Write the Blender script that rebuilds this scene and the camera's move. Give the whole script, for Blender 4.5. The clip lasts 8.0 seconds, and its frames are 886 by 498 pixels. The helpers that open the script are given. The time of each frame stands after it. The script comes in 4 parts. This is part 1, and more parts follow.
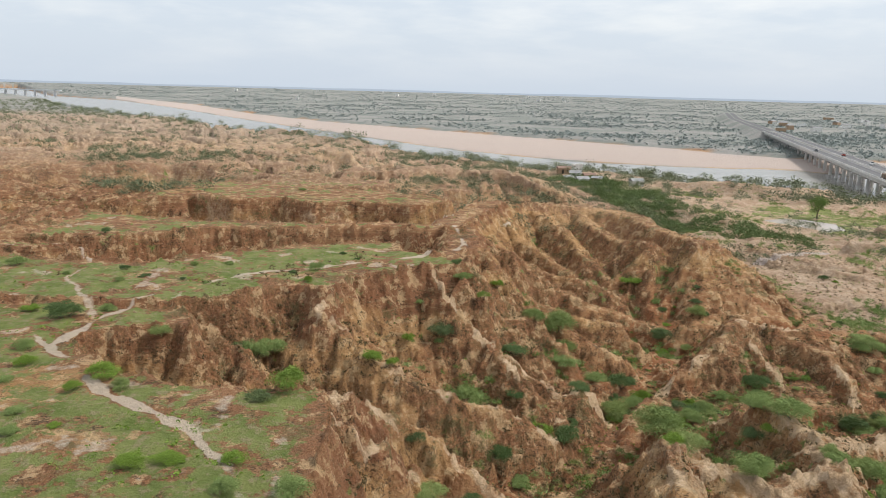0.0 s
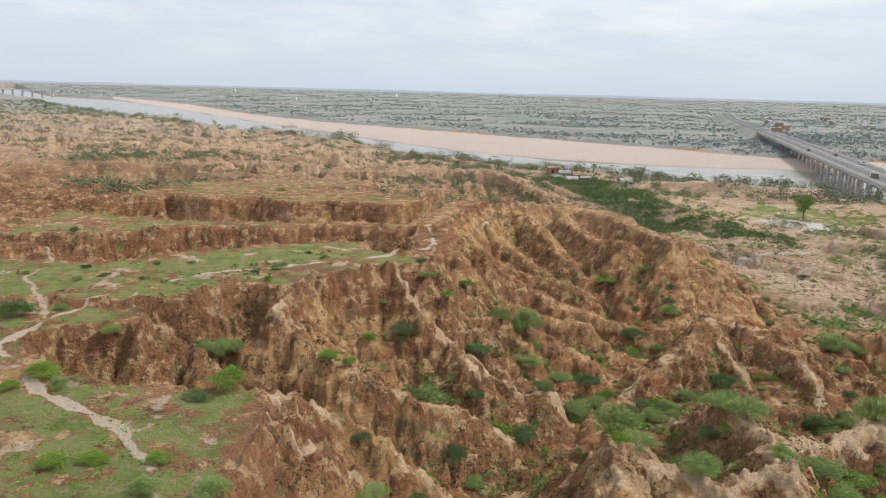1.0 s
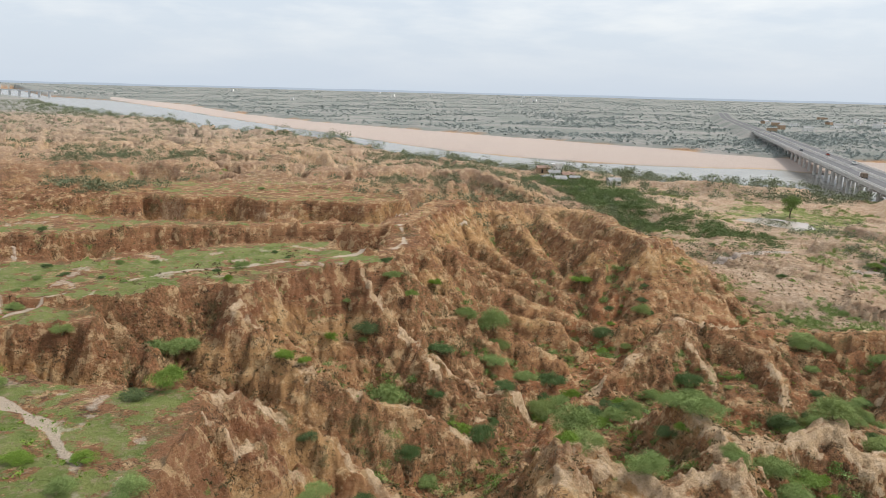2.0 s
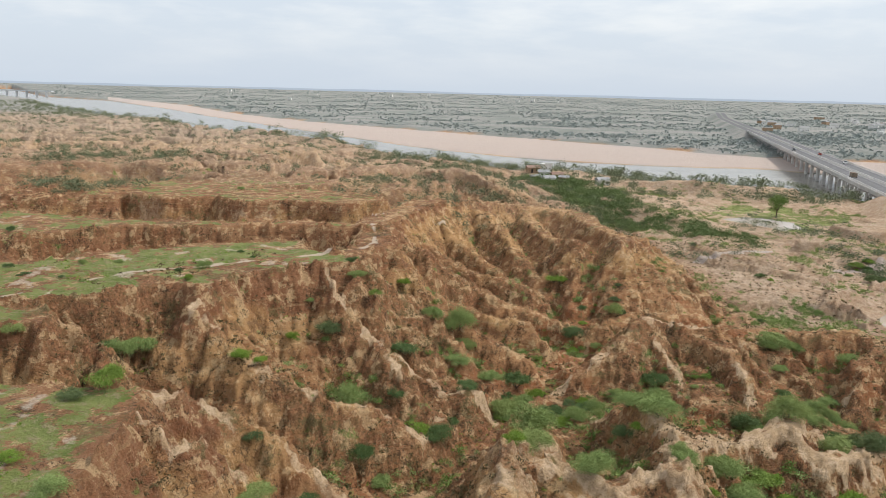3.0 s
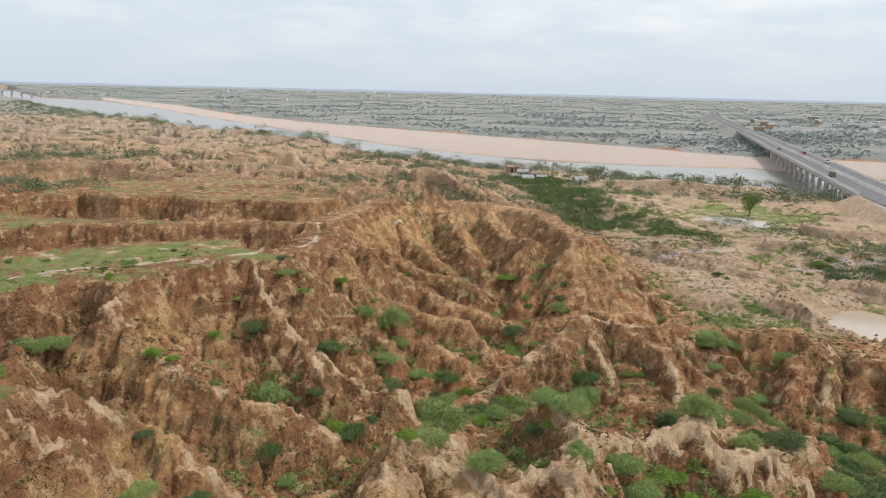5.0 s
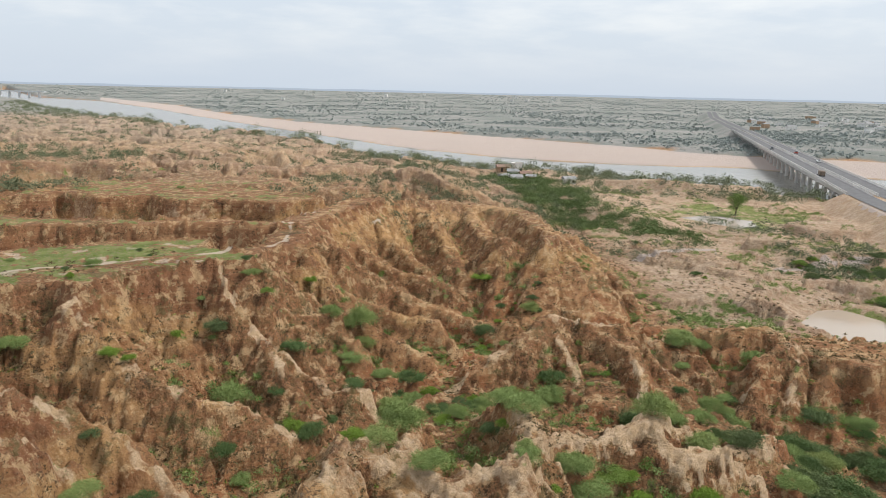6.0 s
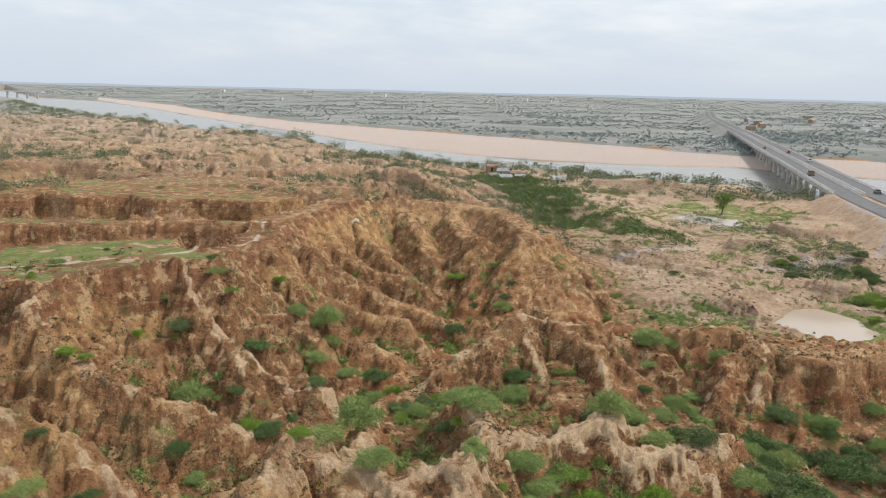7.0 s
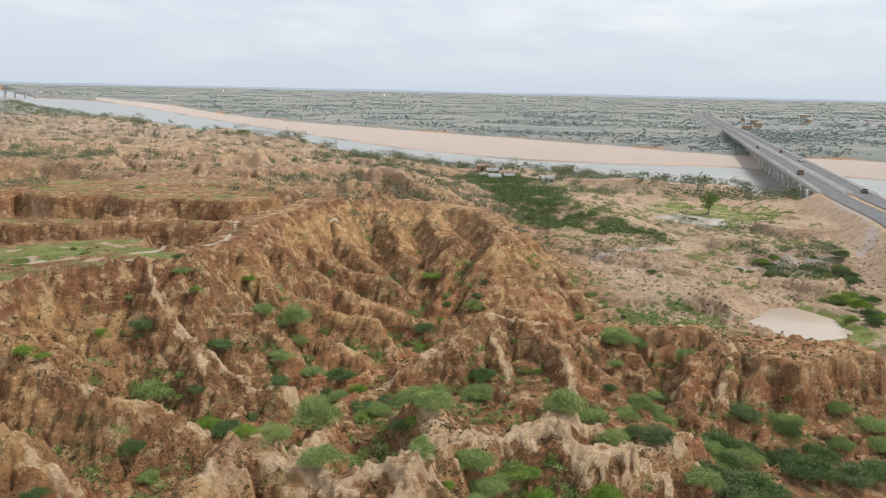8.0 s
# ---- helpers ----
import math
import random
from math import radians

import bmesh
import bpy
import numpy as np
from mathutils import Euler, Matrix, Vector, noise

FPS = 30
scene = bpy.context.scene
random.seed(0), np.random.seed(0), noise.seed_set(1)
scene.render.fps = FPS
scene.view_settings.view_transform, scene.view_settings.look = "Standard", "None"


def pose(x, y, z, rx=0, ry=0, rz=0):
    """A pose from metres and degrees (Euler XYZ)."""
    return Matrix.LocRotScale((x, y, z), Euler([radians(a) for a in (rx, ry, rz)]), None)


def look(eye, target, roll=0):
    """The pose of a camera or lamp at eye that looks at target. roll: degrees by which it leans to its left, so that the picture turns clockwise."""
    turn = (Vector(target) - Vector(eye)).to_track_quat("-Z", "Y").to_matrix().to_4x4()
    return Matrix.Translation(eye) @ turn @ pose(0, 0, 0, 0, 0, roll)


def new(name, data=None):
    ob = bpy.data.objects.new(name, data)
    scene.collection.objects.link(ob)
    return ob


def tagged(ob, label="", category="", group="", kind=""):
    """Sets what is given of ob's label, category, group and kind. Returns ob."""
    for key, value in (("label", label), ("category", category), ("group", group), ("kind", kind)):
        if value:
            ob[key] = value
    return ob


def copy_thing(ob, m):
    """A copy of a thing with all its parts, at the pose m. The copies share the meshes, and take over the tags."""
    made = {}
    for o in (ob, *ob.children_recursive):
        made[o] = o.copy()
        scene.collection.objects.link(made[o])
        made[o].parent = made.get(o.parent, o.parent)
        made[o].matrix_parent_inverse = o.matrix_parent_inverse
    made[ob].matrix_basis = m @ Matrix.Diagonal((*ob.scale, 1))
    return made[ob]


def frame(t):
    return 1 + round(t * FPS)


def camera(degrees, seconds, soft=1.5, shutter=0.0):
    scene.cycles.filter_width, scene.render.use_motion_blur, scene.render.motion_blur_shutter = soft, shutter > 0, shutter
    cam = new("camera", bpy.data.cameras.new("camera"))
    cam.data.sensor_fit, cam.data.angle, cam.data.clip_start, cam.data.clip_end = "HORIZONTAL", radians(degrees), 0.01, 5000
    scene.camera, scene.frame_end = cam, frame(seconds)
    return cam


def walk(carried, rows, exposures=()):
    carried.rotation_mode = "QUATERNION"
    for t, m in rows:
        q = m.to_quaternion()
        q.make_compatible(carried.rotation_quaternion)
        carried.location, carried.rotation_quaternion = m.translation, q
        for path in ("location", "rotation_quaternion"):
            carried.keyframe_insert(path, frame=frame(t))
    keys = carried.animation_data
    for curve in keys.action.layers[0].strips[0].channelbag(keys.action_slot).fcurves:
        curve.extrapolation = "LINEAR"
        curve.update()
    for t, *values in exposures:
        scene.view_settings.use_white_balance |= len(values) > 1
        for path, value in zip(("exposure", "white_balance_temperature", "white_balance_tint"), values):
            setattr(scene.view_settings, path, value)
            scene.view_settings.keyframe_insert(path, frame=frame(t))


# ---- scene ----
cam = camera(63.0, 8.0, soft=0.9)
# seconds, eye, heading (left positive), pitch, lean
ROWS = [
    (0.0, 0.000, 0.000, 45.000, 0.000, -12.299, 1.527),
    (0.5, 2.246, 0.193, 44.946, -0.040, -12.287, 1.516),
    (1.0, 4.488, 0.364, 44.898, -0.078, -12.277, 1.504),
    (1.5, 6.727, 0.513, 44.858, -0.115, -12.269, 1.492),
    (3.0, 13.436, 0.827, 44.780, -0.214, -12.252, 1.450),
    (3.5, 15.673, 0.887, 44.768, -0.243, -12.249, 1.434),
    (4.0, 17.911, 0.925, 44.762, -0.271, -12.249, 1.418),
    (4.5, 20.152, 0.941, 44.764, -0.298, -12.249, 1.402),
    (6.0, 26.902, 0.854, 44.812, -0.367, -12.261, 1.348),
    (6.5, 29.164, 0.781, 44.842, -0.386, -12.268, 1.328),
    (7.0, 31.434, 0.686, 44.879, -0.404, -12.277, 1.308),
    (7.5, 33.712, 0.568, 44.923, -0.420, -12.287, 1.287),
    (8.0, 36.000, 0.428, 44.975, -0.435, -12.299, 1.266),
]


def drone(x, y, z, yaw, pitch, lean):
    a, b = radians(yaw), radians(pitch)
    way = Vector((-math.sin(a) * math.cos(b), math.cos(a) * math.cos(b), math.sin(b)))
    return look((x, y, z), Vector((x, y, z)) + way * 100, lean)


walk(cam, [(r[0], drone(*r[1:])) for r in ROWS])

# ---------------------------------------------------------------- sky and sun
world = bpy.data.worlds.new("sky")
scene.world = world
world.use_nodes = True
wt = world.node_tree
wt.nodes.clear()
SUN_AZ, SUN_EL = 78.0, 50.0  # compass from straight ahead, clockwise


def wnode(kind, **kw):
    n = wt.nodes.new(kind)
    for k, v in kw.items():
        n.inputs[k].default_value = v
    return n


sky = wt.nodes.new("ShaderNodeTexSky")
sky.sky_type, sky.sun_disc = "NISHITA", False
sky.sun_elevation, sky.sun_rotation = radians(SUN_EL), radians(SUN_AZ)
sky.air_density, sky.dust_density = 1.2, 3.0
sky_level = wt.nodes.new("ShaderNodeVectorMath")
sky_level.operation = "SCALE"
sky_level.inputs["Scale"].default_value = 0.10
wt.links.new(sky.outputs[0], sky_level.inputs[0])
coord = wt.nodes.new("ShaderNodeTexCoord")
flat = wt.nodes.new("ShaderNodeMapping")
flat.inputs["Scale"].default_value = (1.0, 1.0, 4.5)
wt.links.new(coord.outputs["Generated"], flat.inputs["Vector"])
cloud = wnode("ShaderNodeTexNoise", Scale=5.0, Detail=7.0, Roughness=0.55)
wt.links.new(flat.outputs[0], cloud.inputs["Vector"])
ramp = wt.nodes.new("ShaderNodeValToRGB")
ramp.color_ramp.elements[0].position, ramp.color_ramp.elements[0].color = 0.42, (0.60, 0.665, 0.745, 1)
ramp.color_ramp.elements[1].position, ramp.color_ramp.elements[1].color = 0.66, (0.80, 0.82, 0.835, 1)
wt.links.new(cloud.outputs["Fac"], ramp.inputs[0])
# a veil of haze low over the land
sep = wt.nodes.new("ShaderNodeSeparateXYZ")
wt.links.new(coord.outputs["Generated"], sep.inputs[0])
low = wt.nodes.new("ShaderNodeMapRange")
low.inputs["From Min"].default_value, low.inputs["From Max"].default_value = 0.0, 0.13
low.inputs["To Min"].default_value, low.inputs["To Max"].default_value = 1.0, 0.0
wt.links.new(sep.outputs["Z"], low.inputs["Value"])
veil = wt.nodes.new("ShaderNodeMixRGB")
veil.inputs["Color2"].default_value = (0.565, 0.635, 0.725, 1)
wt.links.new(low.outputs[0], veil.inputs["Fac"])
wt.links.new(ramp.outputs[0], veil.inputs["Color1"])
mix = wt.nodes.new("ShaderNodeMixRGB")
mix.inputs["Fac"].default_value = 0.85
wt.links.new(sky_level.outputs[0], mix.inputs["Color1"])
wt.links.new(veil.outputs[0], mix.inputs["Color2"])
back = wnode("ShaderNodeBackground", Strength=1.1)
wt.links.new(mix.outputs[0], back.inputs["Color"])
wout = wt.nodes.new("ShaderNodeOutputWorld")
wt.links.new(back.outputs[0], wout.inputs["Surface"])

sun = new("sun", bpy.data.lights.new("sun", "SUN"))
sun.data.energy, sun.data.angle, sun.data.color = 2.75, radians(7), (1.0, 0.95, 0.88)
sun.matrix_world = look((0, 0, 0), (-math.sin(radians(SUN_AZ)) * math.cos(radians(SUN_EL)),
                                    -math.cos(radians(SUN_AZ)) * math.cos(radians(SUN_EL)), -math.sin(radians(SUN_EL))))
tagged(sun, kind="structure")
scene.view_settings.exposure = 0.2

# ---------------------------------------------------------------- materials


class Mat:
    """A node material in a few calls."""

    def __init__(self, name, rough=0.9, metal=0.0):
        self.m = bpy.data.materials.new(name)
        self.m.use_nodes = True
        self.t = self.m.node_tree
        self.b = self.t.nodes["Principled BSDF"]
        self.b.inputs["Roughness"].default_value = rough
        self.b.inputs["Metallic"].default_value = metal
        self.b.inputs["Specular IOR Level"].default_value = 0.25
        self.geo = self.t.nodes.new("ShaderNodeNewGeometry")

    def link(self, a, b):
        self.t.links.new(a, b)

    def put(self, sock, v):
        if isinstance(v, (int, float)):
            sock.default_value = v
        elif isinstance(v, tuple):
            sock.default_value = (*v, 1) if len(v) == 3 else v
        else:
            self.link(v, sock)

    def noise(self, scale, detail=4.0, rough=0.6, stretch=None, coord=None):
        n = self.t.nodes.new("ShaderNodeTexNoise")
        n.inputs["Scale"].default_value, n.inputs["Detail"].default_value, n.inputs["Roughness"].default_value = scale, detail, rough
        src = coord or self.geo.outputs["Position"]
        if stretch:
            mp = self.t.nodes.new("ShaderNodeMapping")
            mp.inputs["Scale"].default_value = stretch
            self.link(src, mp.inputs["Vector"])
            src = mp.outputs[0]
        self.link(src, n.inputs["Vector"])
        return n.outputs["Fac"]

    def span(self, v, a, b, c=0.0, d=1.0):
        n = self.t.nodes.new("ShaderNodeMapRange")
        n.interpolation_type = "SMOOTHSTEP"
        for k, x in zip(("From Min", "From Max", "To Min", "To Max"), (a, b, c, d)):
            n.inputs[k].default_value = x
        self.link(v, n.inputs["Value"])
        return n.outputs[0]

    def math(self, op, a, b=0.0):
        n = self.t.nodes.new("ShaderNodeMath")
        n.operation = op
        self.put(n.inputs[0], a)
        self.put(n.inputs[1], b)
        return n.outputs[0]

    def mix(self, fac, a, b, blend="MIX"):
        n = self.t.nodes.new("ShaderNodeMixRGB")
        n.blend_type = blend
        self.put(n.inputs[0], fac)
        self.put(n.inputs[1], a)
        self.put(n.inputs[2], b)
        return n.outputs[0]

    def attr(self, name):
        n = self.t.nodes.new("ShaderNodeAttribute")
        n.attribute_name = name
        s = self.t.nodes.new("ShaderNodeSeparateColor")
        self.link(n.outputs["Color"], s.inputs[0])
        return s.outputs[0], s.outputs[1], s.outputs[2]

    def random(self):
        return self.t.nodes.new("ShaderNodeObjectInfo").outputs["Random"]

    def colour(self, v):
        self.put(self.b.inputs["Base Color"], v)
        return self

    def bump(self, height, dist, strength=1.0):
        n = self.t.nodes.new("ShaderNodeBump")
        n.inputs["Distance"].default_value, n.inputs["Strength"].default_value = dist, strength
        self.link(height, n.inputs["Height"])
        self.link(n.outputs[0], self.b.inputs["Normal"])
        return self


def speckled(name, a, b, scale, rough=0.9, metal=0.0, bump=0.0):
    m = Mat(name, rough, metal)
    n = m.noise(scale, 5, 0.65)
    m.colour(m.mix(m.span(n, 0.35, 0.65), a, b))
    if bump:
        m.bump(n, bump)
    return m.m


def soil_material():
    m = Mat("soil", 0.95)
    grass, pale, sand = m.attr("cover")
    red, path, field = m.attr("soil")
    big, mid, fine = m.noise(0.07, 5, 0.6), m.noise(0.35, 5, 0.65), m.noise(2.6, 6, 0.7)
    blot = m.noise(1.1, 6, 0.75)
    # layers of yellow and brown earth, bent and blurred by slips
    place = m.t.nodes.new("ShaderNodeSeparateXYZ")
    m.link(m.geo.outputs["Position"], place.inputs[0])
    level = m.math("ADD", place.outputs["Z"], m.math("MULTIPLY", m.math("SUBTRACT", big, 0.5), 22.0))
    level = m.math("ADD", level, m.math("MULTIPLY", m.math("SUBTRACT", mid, 0.5), 5.0))
    layers = m.t.nodes.new("ShaderNodeValToRGB")
    cr = layers.color_ramp
    cr.elements[0].position, cr.elements[0].color = 0.0, (0.41, 0.22, 0.10, 1)
    cr.elements[1].position, cr.elements[1].color = 1.0, (0.43, 0.245, 0.12, 1)
    for p, col in ((0.30, (0.38, 0.17, 0.073)), (0.42, (0.49, 0.29, 0.135)), (0.50, (0.36, 0.185, 0.083)), (0.62, (0.58, 0.375, 0.165)),
                   (0.70, (0.50, 0.30, 0.13)), (0.78, (0.31, 0.15, 0.072)), (0.90, (0.37, 0.20, 0.098))):
        cr.elements.new(p).color = (*col, 1)
    m.link(m.math("DIVIDE", level, 25.0), layers.inputs[0])
    tan = layers.outputs[0]
    thin = m.noise(1.0, 4, 0.6, (0.08, 0.08, 2.6))
    tan = m.mix(m.span(thin, 0.5, 0.66, 0, 0.5), tan, (0.57, 0.40, 0.205))
    tan = m.mix(m.span(blot, 0.56, 0.68, 0, 0.4), tan, (0.60, 0.43, 0.25))
    tan = m.mix(1.0, tan, (0.91, 0.825, 0.83), "MULTIPLY")
    # slumped brown earth with dry roots, in patches
    brown = m.mix(m.span(fine, 0.40, 0.60), (0.41, 0.19, 0.09), (0.175, 0.076, 0.038))
    brown = m.mix(m.span(blot, 0.45, 0.6, 0, 0.6), brown, (0.27, 0.18, 0.08))
    where = m.math("ADD", m.math("MULTIPLY", red, 0.34), m.noise(0.11, 9, 0.64))
    c = m.mix(m.span(where, 0.65, 0.72, 0, 0.85), tan, brown)
    slip = m.noise(0.55, 8, 0.7)
    c = m.mix(m.span(slip, 0.55, 0.60, 0, 0.55), c, (0.16, 0.08, 0.04))
    c = m.mix(m.span(slip, 0.47, 0.42, 0, 0.6), c, (0.72, 0.51, 0.28))
    olive = m.span(m.math("ADD", m.noise(0.19, 6, 0.7), m.math("MULTIPLY", fine, 0.45)), 0.79, 0.88, 0, 0.7)
    c = m.mix(m.math("MULTIPLY", olive, m.math("SUBTRACT", 1.0, m.math("MULTIPLY", sand, 0.6))), c, (0.16, 0.14, 0.058))
    grit = m.noise(3.4, 7, 0.75)
    speck = m.noise(1.6, 7, 0.8, (1.0, 1.0, 0.6))
    litter = m.math("ADD", m.math("MULTIPLY", grit, 0.7), m.math("MULTIPLY", m.noise(0.3, 5, 0.7), 0.5))
    c = m.mix(m.math("MULTIPLY", m.span(litter, 0.645, 0.70, 0, 0.8), m.math("SUBTRACT", 1.0, m.math("MULTIPLY", sand, 0.7))), c, (0.062, 0.04, 0.021))
    crust = m.math("ADD", pale, m.math("MULTIPLY", m.math("ADD", m.math("ADD", mid, speck), grit), 0.42))
    c = m.mix(m.span(crust, 1.0, 1.24, 0, 0.92), c, m.mix(m.span(blot, 0.35, 0.6), (0.76, 0.575, 0.385), (0.62, 0.43, 0.255)))
    # pebbles, clods and roots
    clods = m.noise(5.5, 5, 0.7)
    c = m.mix(m.span(clods, 0.60, 0.64, 0, 0.5), c, (0.11, 0.06, 0.032))
    c = m.mix(m.span(clods, 0.41, 0.37, 0, 0.35), c, (0.64, 0.46, 0.28))
    twigs = m.noise(1.9, 8, 0.8)
    c = m.mix(m.span(twigs, 0.60, 0.64, 0, 0.6), c, (0.14, 0.115, 0.052))
    dust = m.mix(m.span(mid, 0.35, 0.65), (0.49, 0.36, 0.245), (0.61, 0.475, 0.35))
    c = m.mix(m.math("MULTIPLY", sand, m.span(blot, 0.35, 0.62, 0.95, 0.55)), c, dust)
    green = m.mix(m.span(mid, 0.32, 0.62), (0.15, 0.20, 0.045), (0.25, 0.28, 0.085))
    green = m.mix(m.span(blot, 0.5, 0.62, 0, 0.7), green, (0.37, 0.29, 0.175))
    tuft = m.math("ADD", m.math("MULTIPLY", m.math("SUBTRACT", m.noise(0.45, 7, 0.75), 0.5), 2.3), m.math("MULTIPLY", m.math("SUBTRACT", m.noise(0.14, 6, 0.7), 0.5), 2.4))
    turf = m.span(m.math("ADD", grass, tuft), 0.40, 0.60)
    c = m.mix(turf, c, green)
    # far fields and scrub land, with haze mixed into the grey-blue ground colour
    hazed_plain = m.mix(m.span(m.noise(0.012, 6, 0.65), 0.4, 0.62), (0.215, 0.225, 0.20), (0.31, 0.295, 0.27))
    hazed_plain = m.mix(m.span(m.noise(0.05, 5, 0.7), 0.5, 0.7, 0, 0.6), hazed_plain, (0.17, 0.20, 0.185))
    c = m.mix(field, c, hazed_plain)
    c = m.mix(m.math("MULTIPLY", m.span(m.math("ADD", path, m.math("MULTIPLY", fine, 0.5)), 0.6, 0.85), 0.88), c, m.mix(sand, (0.66, 0.545, 0.42), (0.50, 0.415, 0.37)))
    m.colour(c)
    relief = m.math("ADD", m.math("MULTIPLY", fine, 1.0), m.math("MULTIPLY", m.noise(9.0, 4, 0.7), 0.3))
    relief = m.math("ADD", relief, m.math("MULTIPLY", blot, 1.5))
    relief = m.math("ADD", relief, m.math("MULTIPLY", clods, 0.8))
    m.bump(relief, 0.42, 1.0)
    return m.m


def water_material(name, tint, rough, ripple):
    m = Mat(name, rough)
    m.b.inputs["Specular IOR Level"].default_value = 0.36
    n = m.noise(0.02, 4, 0.6)
    m.colour(m.mix(m.span(n, 0.3, 0.7), tint, tuple(c * 0.86 for c in tint)))
    m.bump(m.noise(1.2, 3, 0.5), ripple, 0.6)
    return m.m


SOIL = soil_material()
WATER = water_material("river_water", (0.27, 0.255, 0.22), 0.22, 0.05)
POND = water_material("pond_water", (0.44, 0.36, 0.28), 0.15, 0.01)
CONCRETE = speckled("concrete", (0.50, 0.48, 0.455), (0.62, 0.60, 0.57), 0.7, 0.85, bump=0.02)
PIER = speckled("weathered_concrete", (0.46, 0.44, 0.42), (0.60, 0.58, 0.55), 0.35, 0.85, bump=0.02)
ASPHALT = speckled("asphalt", (0.115, 0.112, 0.115), (0.155, 0.152, 0.152), 0.5, 0.8)

# ---------------------------------------------------------------- land form
def gnoise(x, y, seed=0):
    """Gradient noise over numpy arrays, about -0.7 to 0.7."""
    x0, y0 = np.floor(x), np.floor(y)
    fx, fy = x - x0, y - y0
    xi, yi = x0.astype(np.int64), y0.astype(np.int64)

    def corner(i, j):
        h = ((xi + i) * 374761393 + (yi + j) * 668265263 + seed * 974634777) & 0xFFFFFFFF
        h = ((h ^ (h >> 13)) * 1274126177) & 0xFFFFFFFF
        a = (h ^ (h >> 16)).astype(np.float64) * (2 * math.pi / 4294967296.0)
        return np.cos(a) * (fx - i) + np.sin(a) * (fy - j)

    u, v = fx * fx * fx * (fx * (fx * 6 - 15) + 10), fy * fy * fy * (fy * (fy * 6 - 15) + 10)
    a, b = corner(0, 0), corner(1, 0)
    c, d = corner(0, 1), corner(1, 1)
    return (a * (1 - u) + b * u) * (1 - v) + (c * (1 - u) + d * u) * v


def fbm(x, y, scale, octaves=4, seed=0, gain=0.5):
    total, amp = 0.0, 1.0
    for k in range(octaves):
        total = total + amp * gnoise(x / scale, y / scale, seed + 17 * k)
        scale, amp = scale * 0.5, amp * gain
    return total


def ridged(x, y, scale, octaves=4, seed=0):
    total, amp = 0.0, 1.0
    for k in range(octaves):
        total = total + amp * (1 - np.abs(gnoise(x / scale, y / scale, seed + 31 * k)) * 2.2)
        scale, amp = scale * 0.5, amp * 0.5
    return total / 1.9


def step(a, b, x):
    t = np.clip((x - a) / (b - a), 0, 1)
    return t * t * (3 - 2 * t)


def line_near(X, Y, pts):
    """Distance to a polyline, and the third value of its points there."""
    best, val = np.full(X.shape, 1e9), np.zeros(X.shape)
    for (ax, ay, az), (bx, by, bz) in zip(pts, pts[1:]):
        dx, dy = bx - ax, by - ay
        t = np.clip(((X - ax) * dx + (Y - ay) * dy) / (dx * dx + dy * dy), 0, 1)
        d = np.hypot(X - ax - t * dx, Y - ay - t * dy)
        near = d < best
        best, val = np.where(near, d, best), np.where(near, az + t * (bz - az), val)
    return best, val


def area(X, Y, poly):
    """Signed distance to a polygon, negative inside."""
    best, inside = np.full(X.shape, 1e9), np.zeros(X.shape, bool)
    for (ax, ay), (bx, by) in zip(poly, poly[1:] + poly[:1]):
        dx, dy = bx - ax, by - ay
        t = np.clip(((X - ax) * dx + (Y - ay) * dy) / (dx * dx + dy * dy), 0, 1)
        best = np.minimum(best, np.hypot(X - ax - t * dx, Y - ay - t * dy))
        if dy:
            inside ^= ((ay > Y) != (by > Y)) & (X < ax + (Y - ay) * dx / dy)
    return np.where(inside, -best, best)


NEAR_SHORE = [(-2600, 3900), (-960, 1780), (-750, 1420), (-376, 880), (-290, 815), (-189, 634), (-132, 590), (-45, 500),
              (20, 400), (85, 375), (140, 345), (165, 318), (192, 298), (260, 262), (420, 180), (900, 20)]
FAR_SHORE = [(1000, 180), (500, 340), (300, 412), (226, 474), (154, 481), (83, 505), (5, 572), (-95, 722), (-197, 883),
             (-325, 1082), (-552, 1464), (-886, 1970), (-1225, 2290), (-2500, 4300)]
RIVER = NEAR_SHORE + FAR_SHORE
SAND_BACK = [(-997, 2219), (-542, 1602), (-307, 1172), (-138, 943), (7, 803), (115, 707), (199, 625), (240, 575), (300, 540),
             (560, 450), (1000, 330)]
SAND = FAR_SHORE[:12] + SAND_BACK

# flat tops: height, steepness of the cliff, outline
TOPS_A = [
    (22.0, 1.5, [(-7.2, 45), (-9.2, 53.5), (-12, 53), (-17, 53), (-21, 53.3), (-26, 55), (-33, 62), (-32.5, 65.5), (-26.5, 67),
                 (-24, 66.5), (-25, 70), (-29, 74), (-40, 86), (-90, 80), (-120, 40), (-110, -150), (-8, -150), (-9, 20), (-8, 38)]),
    (22.6, 1.3, [(-29, 73), (-23, 75.4), (-19.5, 80), (-15, 79), (-12.5, 79), (-11, 85), (-4, 91), (4, 93.5), (2.5, 97), (-5, 100), (-8, 107),
                 (-20, 103), (-32, 96), (-38, 90), (-60, 92), (-60, 74)]),
]
